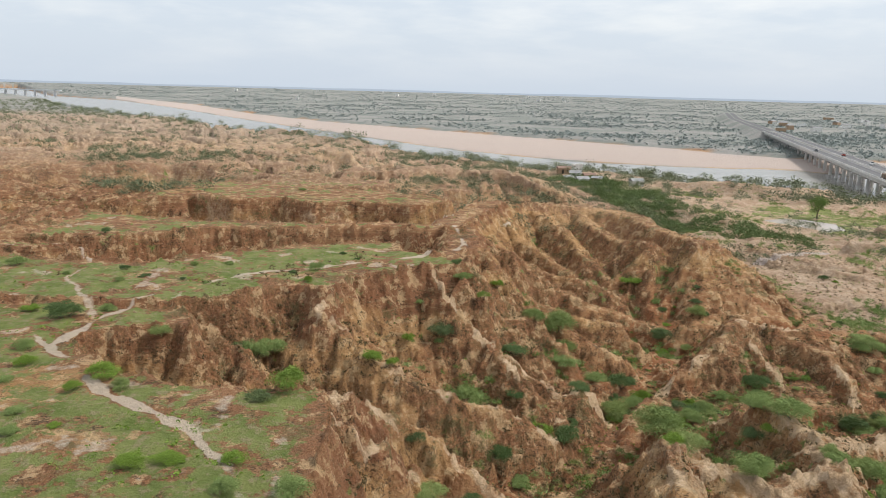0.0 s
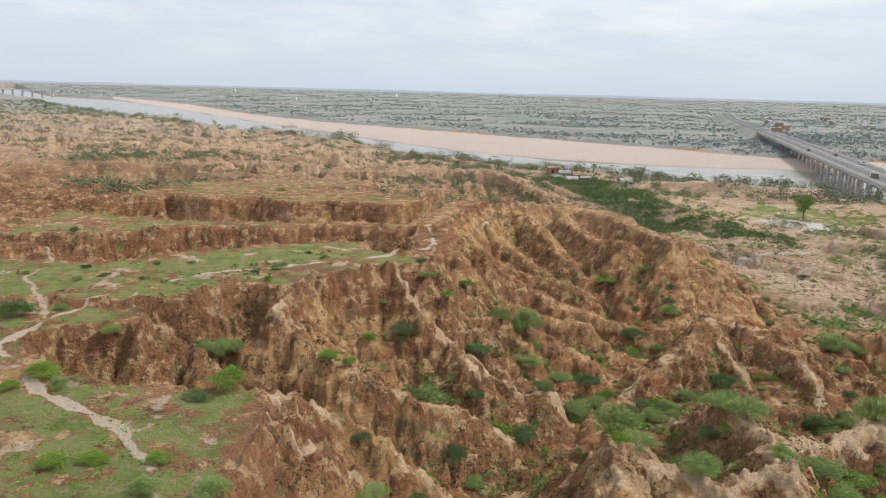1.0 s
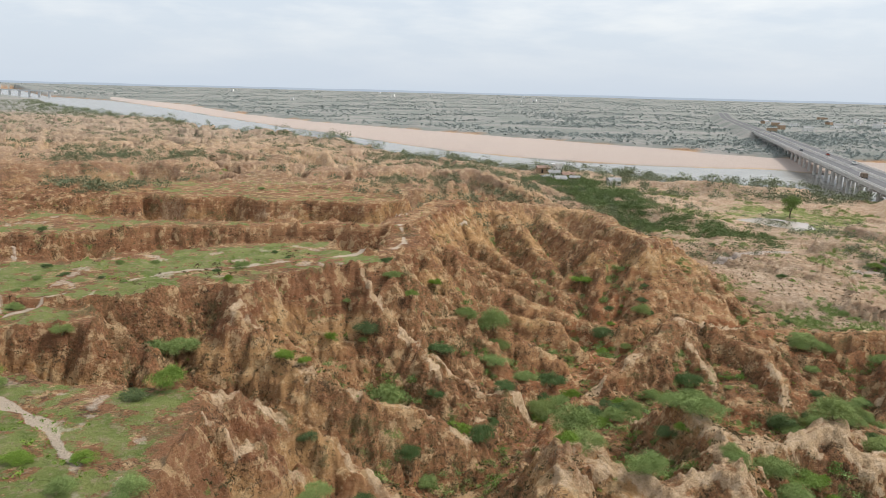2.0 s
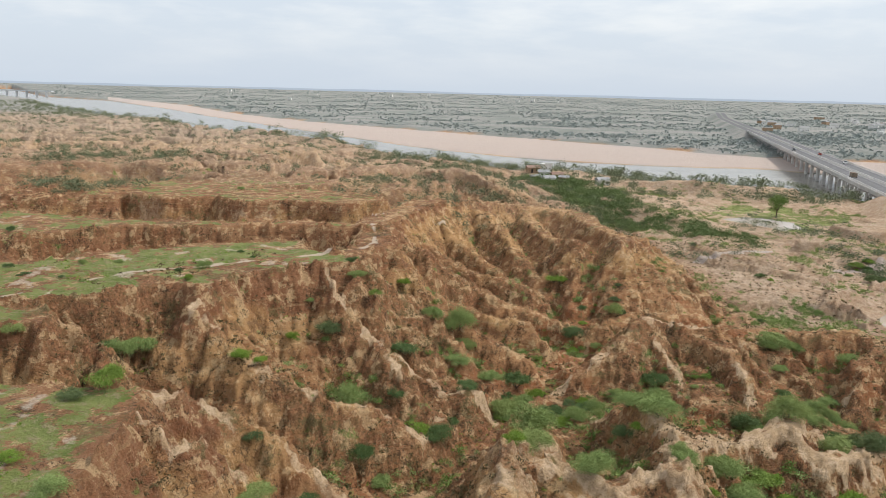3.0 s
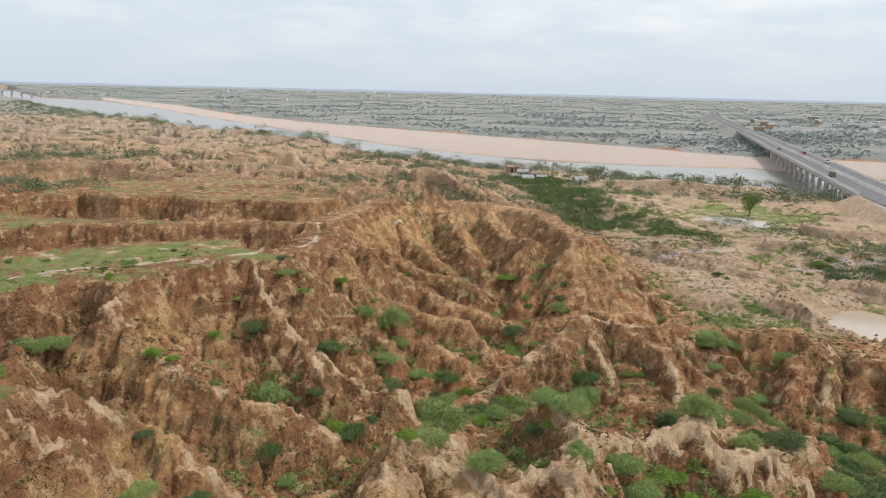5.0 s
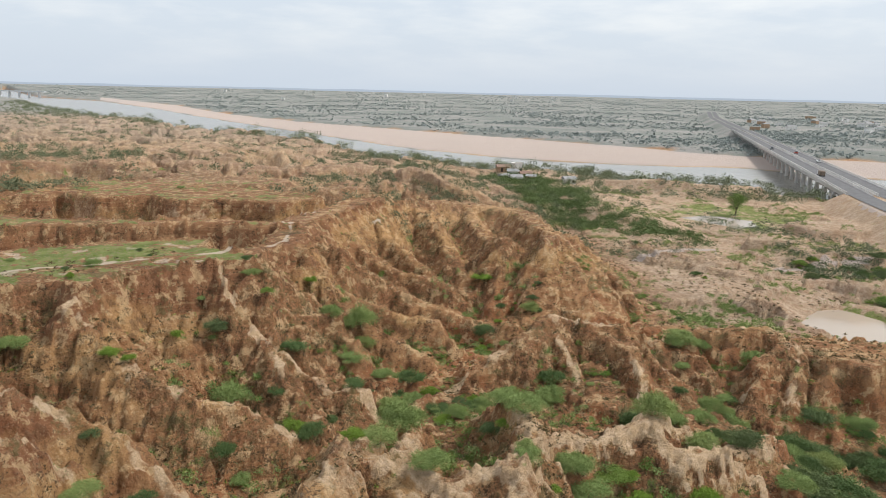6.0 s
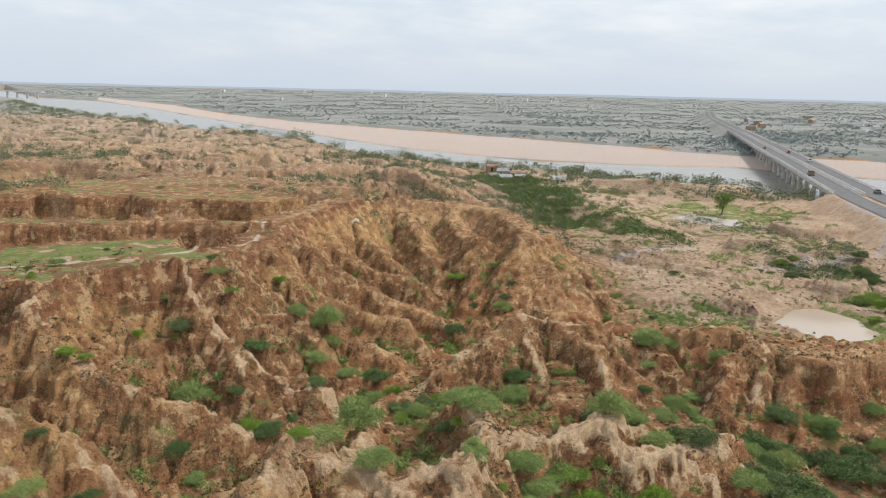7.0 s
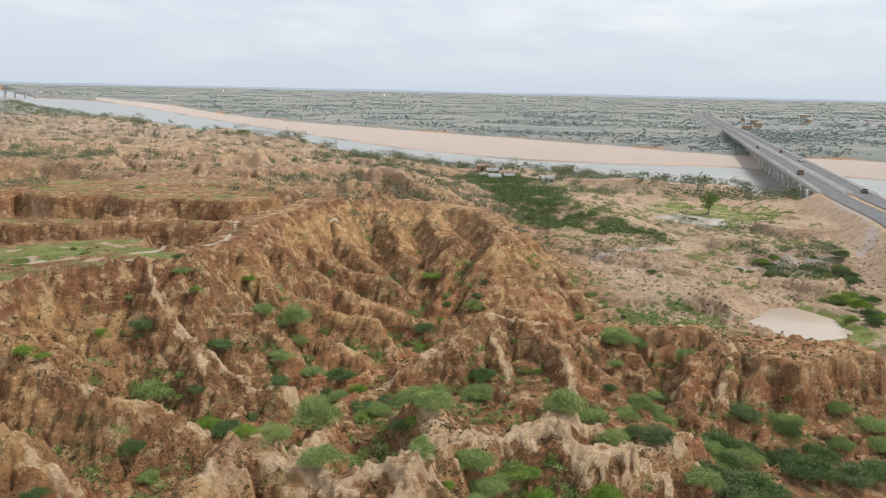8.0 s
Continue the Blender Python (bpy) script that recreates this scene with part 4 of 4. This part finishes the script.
BUSHES = [("bright", BRIGHT_SHRUBS_1), ("grey", GREY_SHRUBS_1), ("grey", GREY_SHRUBS_2), ("dark", DARK_SHRUBS_1)]
for kind, rows_ in BUSHES:
    for x, y, r in rows_:
        plant(kind, x, y, r)

# smaller shrubs in the hollows and on the flats: x range, y range, how many, kinds, size
SOWN = [((8, 34), (74, 92), 24, ("grey", "grey", "dark", "bright"), (0.8, 1.9)), ((36, 66), (74, 92), 18, ("grey", "dark", "grey"), (0.8, 2.0)), ((20, 62), (56, 70), 14, ("grey", "bright"), (0.6, 1.5)),
        ((-45, -6), (38, 62), 10, ("bright", "grey"), (0.35, 0.8)), ((-45, 2), (72, 104), 12, ("grey", "dark"), (0.35, 0.8)),
        ((0, 60), (60, 130), 26, ("grey", "dark", "bright"), (0.4, 1.0)), ((62, 102), (68, 88), 28, ("dark", "dark", "grey"), (1.2, 2.4)),
        ((65, 140), (112, 180), 18, ("grey", "dark", "bright"), (0.6, 1.4)), ((113, 150), (108, 178), 40, ("dark", "dark", "bright"), (1.3, 2.5)),
        ((-60, 50), (104, 170), 8, ("grey", "dark"), (0.4, 1.1))]
for (xa, xb), (ya, yb), n, kinds, (ra, rb) in SOWN:
    x, y = rnd.uniform(xa, xb, n * 6), rnd.uniform(ya, yb, n * 6)
    h, st, o, riv, bey, sa = final(x, y)
    clump = fbm(x, y, 26, 2, 201)
    score = clump * 1.6 - 0.5 * o - 0.7 * st + rnd.random(len(x)) * 0.7
    score[(riv < 4) | (bey > 0) | ((h < 4.2) & (y > 100))] = -9
    dr, _ = line_near(x, y, ROAD)
    score[dr < 22] = -9
    for i in np.argsort(-score)[:n]:
        plant(kinds[int(rnd.integers(len(kinds)))], float(x[i]), float(y[i]), float(rnd.uniform(ra, rb)))


def scatter(name, label, x, y, h, radius, per, size, mat, category, flat=0.8, lift=0.5, seed=1):
    """Plants past counting, joined."""
    g = np.random.default_rng(seed)
    c = np.stack([x, y, h + radius * lift], -1)
    r = radius[:, None] * np.array([[1.0, 1.0, flat]])
    v, f = leaves(c, r, per, 1.0, g, 0.6, 0.8, 0.4)
    s = np.repeat(radius * size, per * 4)[:, None]
    mid = v.reshape(-1, 4, 3).mean(1).repeat(4, 0)
    v = mid + (v - mid) * s
    v[:, 2] = np.maximum(v[:, 2], np.repeat(h, per * 4) - 0.1)
    return tagged(new(name, raw_mesh(name, v, f, mat)), label, category, kind="stuff")


# thorn tufts on the near slopes
n = 42000
y = 38 * (190 / 38) ** rnd.random(n)
x = 18 + rnd.uniform(-1, 1, n) * (0.64 * y + 22)
h, st, o, riv, bey, sa = final(x, y)
keep = (fbm(x, y, 16, 3, 211) * 1.5 + 0.5 * np.exp(-(((x - 68) / 24) ** 2 + ((y - 97) / 10) ** 2)) - 0.25 * o + rnd.random(n) * 0.8 > 0.32 + 0.8 * (h > 21.0)) & (h > 1.5) & (riv > 3)
x, y, h = x[keep], y[keep], h[keep]
scatter("dry_scrub", "low dry brown thorn scrub on the ravine slopes", x, y, h, rnd.uniform(0.10, 0.42, len(x)), 12, 0.3, STRAW, "scrub", 0.6, 0.3, 2)
n = 26000
y = 38 * (190 / 38) ** rnd.random(n)
x = 18 + rnd.uniform(-1, 1, n) * (0.64 * y + 22)
h, st, o, riv, bey, sa = final(x, y)
keep = (fbm(x, y, 12, 3, 221) * 0.6 - 0.3 * o - 0.3 * st + rnd.random(n) * 0.8 > 0.52 + 0.25 * (h > 21.0)) & (h > 1.5) & (riv > 3)
x, y, h = x[keep], y[keep], h[keep]
scatter("weeds", "small green weeds and grass tufts", x, y, h, rnd.uniform(0.08, 0.30, len(x)), 14, 0.3, BRIGHT, "weeds", 0.7, 0.3, 3)

# small thorn bushes in the hollows between the crests
n = 5600
x, y = rnd.uniform(-4, 84, n), rnd.uniform(54, 132, n)
h, st, o, riv, bey, sa = final(x, y)
keep = (0.9 * fbm(x, y, 18, 3, 215) - 0.35 * o - 0.15 * st + rnd.random(n) * 0.5 > 0.40) & (h < 15) & (h > 0)
x, y, h = x[keep], y[keep], h[keep]
half = len(x) // 2
scatter("thorn_scrub", "pale green feathery thorn scrub in the gullies", x[:half], y[:half], h[:half], rnd.uniform(0.3, 0.95, half), 130, 0.11, GREY, "scrub", 0.7, 0.45, 12)
scatter("green_scrub", "fresh green low scrub in the gullies", x[half:], y[half:], h[half:], rnd.uniform(0.3, 0.8, len(x) - half), 130, 0.11, LUSH, "scrub", 0.7, 0.45, 13)

# thickets on the farther near side
n = 18000
y = 160 * (1500 / 160) ** rnd.random(n)
x = 18 + rnd.uniform(-1, 1, n) * (0.66 * y + 30)
h, st, o, riv, bey, sa = final(x, y)
dr, _ = line_near(x, y, ROAD)
strip = np.exp(-((x - 52) / 30) ** 2) * step(185, 215, y) * step(330, 280, y)
keep = (fbm(x, y, 55, 3, 231) * 1.6 + 0.9 * strip + 0.85 * step(70, 15, riv) + 0.55 * step(330, 650, y) + 0.5 * step(620, 900, y) + 0.35 * np.exp(-((x - 10) / 60) ** 2) * step(215, 250, y) + rnd.random(n) * 0.7 > 0.47) & (riv > 5) & (bey < 0.01) & (dr > 24)
x, y, h = x[keep], y[keep], h[keep]
scatter("thicket", "dark green thorn thicket over the far ravines", x, y, h, rnd.uniform(0.6, 1.9, len(x)) * (1 + y / 1000) * (1 + 0.7 * step(70, 20, riv[keep])), 80, 0.10, THICK, "thicket", 0.75, 0.5, 4)

# green belt of thorn trees along the wet hollow, and scrub along the scarps of the flats
BELT = [(60, 330, 10), (62, 300, 13), (70, 262, 13), (66, 235, 9), (74, 215, 10), (82, 196, 8), (88, 180, 6)]
n = 5200
x, y = rnd.uniform(40, 110, n), rnd.uniform(172, 335, n)
d, w = line_near(x + 5 * fbm(x, y, 18, 2, 251), y, BELT)
h, st, o, riv, bey, sa = final(x, y)
keep = (d < w * (0.55 + 0.9 * rnd.random(n))) & (fbm(x, y, 10, 2, 252) > -0.22)
x, y, h = x[keep], y[keep], h[keep]
scatter("green_thicket", "dense green thorn trees along the wet hollow", x, y, h, rnd.uniform(0.8, 2.3, len(x)), 100, 0.10, BELT_LEAVES, "thicket", 0.75, 0.55, 8)
n = 9000
x, y = rnd.uniform(60, 200, n), rnd.uniform(108, 300, n)
h, st, o, riv, bey, sa = final(x, y)
dr, _ = line_near(x, y, ROAD)
dp, _ = line_near(x, y, PATHS[3])
pond = np.minimum(np.hypot(x - 105, y - 131), np.hypot(x - 121, (y - 237) * 0.9))
keep = (fbm(x, y, 22, 3, 261) * 1.5 + rnd.random(n) * 0.5 > 0.50) & (riv > 5) & (dr > 20) & (dp > 3) & (pond > 13)
x, y, h = x[keep], y[keep], h[keep]
scatter("flat_scrub", "low grey-green thorn scrub over the sandy flats", x, y, h, rnd.uniform(0.35, 1.15, len(x)), 60, 0.13, GREY, "scrub", 0.6, 0.4, 9)

# trees and scrub of the plain beyond the river, in leaf colours paled for haze
n = 70000
y = 480 * (4600 / 480) ** rnd.random(n)
x = 18 + rnd.uniform(-1, 1, n) * (0.66 * y + 30)
h, st, o, riv, bey, sa = final(x, y)
keep = (fbm(x, y, 160, 4, 241) * 1.3 + rnd.random(n) * 0.8 > 0.46) & (sa > 4) & (riv > 10) & (bey > 0.99) & (line_near(x, y, FAR_ROAD)[0] > 26)
x, y, h = x[keep], y[keep], h[keep]
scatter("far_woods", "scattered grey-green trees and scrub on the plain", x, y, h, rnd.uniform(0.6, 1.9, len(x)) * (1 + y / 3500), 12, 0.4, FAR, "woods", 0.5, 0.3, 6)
n = len(x) // 12
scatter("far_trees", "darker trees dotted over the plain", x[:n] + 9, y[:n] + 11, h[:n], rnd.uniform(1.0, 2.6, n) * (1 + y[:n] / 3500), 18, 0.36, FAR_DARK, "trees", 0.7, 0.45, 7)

# ---------------------------------------------------------------- tree by the far pond
def tree(x, y, tall, seed):
    g = np.random.default_rng(seed)
    root = tagged(new("tree"), "single round-crowned green tree beside the pond", "tree")
    root.matrix_world = at(x, y, spot(x, y) - 0.1)
    bm = bmesh.new()
    twig(bm, (0, 0, -0.3), (0.15, 0.05, tall * 0.3), 0.24, 0.17, 8)
    part("trunk", bm, BARK, root)
    cs = []
    for k in range(9):
        a = k * 2.4 + g.uniform(-0.3, 0.3)
        r = tall * g.uniform(0.12, 0.34)
        c = np.array([math.cos(a) * r, math.sin(a) * r, tall * g.uniform(0.28, 0.82)])
        cs.append(c)
        if k < 6:
            bm = bmesh.new()
            twig(bm, (0.15, 0.05, tall * 0.27), c, 0.12, 0.03, 6)
            part("limb", bm, BARK, root)
    cs = np.array(cs + [np.array([0, 0, tall * 0.8]), np.array([0.3, 0.2, tall * 0.6])])
    v, f = leaves(cs, np.full((len(cs), 1), tall * 0.19) * np.array([[1.1, 1.1, 0.85]]), 260, 0.2, g, 0.5, 0.9, 0.5)
    ob = new("crown", raw_mesh("crown", v, f, LUSH))
    ob.parent = root


tree(130.5, 250.5, 8.6, 3)

# ---------------------------------------------------------------- hamlet on the river bank
WHITEWASH = speckled("whitewash", (0.62, 0.60, 0.57), (0.78, 0.77, 0.74), 0.8, 0.9)
MUD = speckled("mud_wall", (0.33, 0.22, 0.14), (0.42, 0.30, 0.20), 1.0, 0.95)
SHEETS = speckled("roof_sheets", (0.24, 0.24, 0.235), (0.34, 0.335, 0.33), 0.6, 0.7)
TILES = speckled("clay_tiles", (0.22, 0.14, 0.105), (0.31, 0.21, 0.165), 1.5, 0.9)
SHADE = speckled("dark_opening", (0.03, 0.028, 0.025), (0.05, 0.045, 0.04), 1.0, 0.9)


def hut(x, y, w, d, h, turn, wall, roof, label, flat=False, z=None):
    root = tagged(new("house"), label, "house", "houses by the river")
    root.matrix_world = at(x, y, (spot(x, y) if z is None else z) - 0.3, turn)
    bm = bmesh.new()
    box(bm, at(0, 0, h / 2), w, d, h)
    part("wall", bm, wall, root)
    bm = bmesh.new()
    if flat:
        box(bm, at(0, 0, h + 0.12), w + 0.5, d + 0.5, 0.24)
        box(bm, at(0, -d / 2, h + 0.5), w + 0.3, 0.2, 0.6)
    else:
        vs = [bm.verts.new(p) for p in ((-w / 2 - 0.4, -d / 2 - 0.4, h), (w / 2 + 0.4, -d / 2 - 0.4, h), (w / 2 + 0.4, d / 2 + 0.4, h), (-w / 2 - 0.4, d / 2 + 0.4, h),
                                        (-w / 2 - 0.4, 0, h + d * 0.28), (w / 2 + 0.4, 0, h + d * 0.28))]
        for q in ((0, 1, 5, 4), (2, 3, 4, 5), (1, 2, 5), (3, 0, 4), (3, 2, 1, 0)):
            bm.faces.new([vs[i] for i in q])
    part("roof", bm, roof, root)
    bm = bmesh.new()
    box(bm, at(-w * 0.15, -d / 2 - 0.02, 1.0), 0.9, 0.1, 2.0)
    part("door", bm, SHADE, root)
    for k in (0.22, 0.38):
        bm = bmesh.new()
        box(bm, at(w * k, -d / 2 - 0.02, 1.5), 0.7, 0.1, 0.8)
        part("window", bm, SHADE, root)
    return root


hut(57, 348, 6, 3.6, 2.6, 8, MUD, TILES, "mud-brick house with a clay tile roof")
hut(64, 352, 4, 4, 4.6, 20, WHITEWASH, WHITEWASH, "small whitewashed shrine on the bank", True)
hut(61, 338, 5, 4, 2.6, -12, WHITEWASH, SHEETS, "small white house with a tin roof")
hut(56, 330, 4.5, 3.5, 2.4, 30, MUD, SHEETS, "mud hut with a pale sheet roof")
hut(66, 331, 5, 3.5, 2.4, 5, MUD, TILES, "mud hut with a clay tile roof")
hut(60, 316, 5, 4, 2.5, 15, WHITEWASH, SHEETS, "white hut with a sheet roof among shrubs")
hut(67, 318, 4, 3, 2.4, -20, MUD, SHEETS, "mud hut with a pale sheet roof")
hut(82, 309, 5, 4, 2.6, 12, WHITEWASH, SHEETS, "white hut standing alone in the thicket")
hut(-153, 612, 7, 4, 2.4, 20, WHITEWASH, SHEETS, "white farm shed on a bare field")
# hamlet across the river
g = np.random.default_rng(77)
for k in range(26):
    u, y = g.uniform(0.40, 0.62), g.uniform(950, 1700)
    x = 36 + u * y
    hut(x, y, g.uniform(7, 14), g.uniform(6, 9), g.uniform(3.2, 6.5), g.uniform(-40, 40), (WHITEWASH, WHITEWASH, MUD)[k % 3], (SHEETS, WHITEWASH)[k % 2],
        "pale village house among trees beyond the river", k % 2 == 1)
for k in range(14):
    y = g.uniform(2200, 4300)
    x = g.uniform(-0.35, 0.2) * y
    hut(x, y, g.uniform(9, 18), g.uniform(8, 12), g.uniform(5, 11), g.uniform(-30, 30), WHITEWASH, WHITEWASH, "far white building on the plain", True)

LIME = speckled("white_limewash", (0.60, 0.61, 0.62), (0.68, 0.69, 0.70), 0.1, 0.9)
# ---------------------------------------------------------------- low bridge far upstream
far = tagged(new("far_bridge"), "long white bridge far upstream", "bridge")
far.matrix_world = at(-1170, 2235, 17, 172)
bm = bmesh.new()
box(bm, at(270, 0, 0), 540, 11, 2.2)
part("deck", bm, LIME, far)
for e in (-5.4, 5.4):
    bm = bmesh.new()
    box(bm, at(270, e, 1.6), 540, 0.4, 1.1)
    part("parapet", bm, LIME, far)
for k in range(16):
    bm = bmesh.new()
    box(bm, at(20 + k * 33, 0, -10), 3.2, 9, 18, 0.3)
    part("pier", bm, LIME, far)

# ---------------------------------------------------------------- traffic
TYRE = speckled("rubber", (0.02, 0.02, 0.02), (0.035, 0.035, 0.035), 5.0, 0.9)
GLASS = Mat("vehicle_glass", 0.1).colour((0.03, 0.035, 0.04)).m
PAINTS = {"white": Mat("white_paint", 0.35).colour((0.75, 0.75, 0.73)).m, "grey": Mat("grey_paint", 0.35).colour((0.12, 0.13, 0.14)).m,
          "red": Mat("red_paint", 0.4).colour((0.35, 0.06, 0.04)).m, "brown": speckled("truck_load", (0.16, 0.12, 0.09), (0.25, 0.19, 0.14), 1.2)}


def vehicle(along, across, kind, paint, label):
    root = tagged(new(kind), label, kind, "traffic on the bridge")
    root.matrix_world = bridge.matrix_world @ at(across, along, 0.06)
    long, wide, tall = {"car": (4.1, 1.7, 0.75), "truck": (6.8, 2.2, 1.9)}[kind]
    bm = bmesh.new()
    box(bm, at(0, -0.6 if kind == "truck" else 0, 0.45 + tall / 2), wide, long * (0.78 if kind == "truck" else 1), tall, 0.12)
    part("body", bm, PAINTS[paint], root)
    bm = bmesh.new()
    if kind == "truck":
        box(bm, at(0, long * 0.40, 1.35), wide, long * 0.2, 1.8, 0.15)
    else:
        box(bm, at(0, -0.2, 1.4), wide * 0.86, long * 0.52, 0.55, 0.18)
    part("cab", bm, PAINTS["white"] if kind == "truck" else GLASS, root)
    for sx in (-1, 1):
        for sy in ((-0.32, 0.3) if kind == "car" else (-0.38, -0.24, 0.4)):
            bm = bmesh.new()
            bmesh.ops.create_cone(bm, segments=12, radius1=0.36, radius2=0.36, depth=0.25, cap_ends=True,
                                  matrix=at(sx * wide * 0.46, sy * long, 0.36) @ pose(0, 0, 0, 0, 90, 0))
            part("wheel", bm, TYRE, root)


vehicle(70, -6.2, "truck", "brown", "brown loaded truck on the bridge deck")
vehicle(250, -6.2, "car", "grey", "dark car far along the bridge")
vehicle(8, 6.6, "car", "grey", "dark car on the second deck")
vehicle(150, 6.2, "car", "white", "white car on the second deck")
vehicle(215, 4.2, "car", "red", "red car on the second deck")

# ---------------------------------------------------------------- fallen blocks at the ravine mouth
STONE = speckled("fallen_sandstone", (0.20, 0.095, 0.05), (0.36, 0.21, 0.115), 1.6, 0.95, bump=0.05)


def block(x, y, size, seed):
    g = np.random.default_rng(seed)
    bm = bmesh.new()
    bmesh.ops.create_icosphere(bm, subdivisions=2, radius=1.0)
    for w in bm.verts:
        k = 1 + 0.35 * noise.noise(w.co * 1.3 + Vector((seed * 3.1, 0, 0)))
        w.co = Vector([max(-0.72, min(0.72, c * k)) for c in w.co])
    for w in bm.verts:
        w.co = Vector((w.co.x * size, w.co.y * size * g.uniform(0.8, 0.82), w.co.z * size * 0.75))
    ob = part("boulder", bm, STONE)
    ob.matrix_world = at(x, y, spot(x, y) + 0.3 * size, g.uniform(0, 360)) @ pose(0, 0, 0, g.uniform(-15, 15), g.uniform(-15, 15), 0)
    tagged(ob, "fallen red-brown block of hardened earth", "boulder", "blocks at the ravine mouth")


for k, (x, y, size) in enumerate(((86.5, 85.5, 1.6), (88.4, 84.6, 1.1), (85.0, 84.2, 0.8), (87.2, 83.4, 0.7), (90.2, 85.8, 1.3), (89.2, 83.2, 0.6))):
    block(x, y, size * 0.72, k + 1)
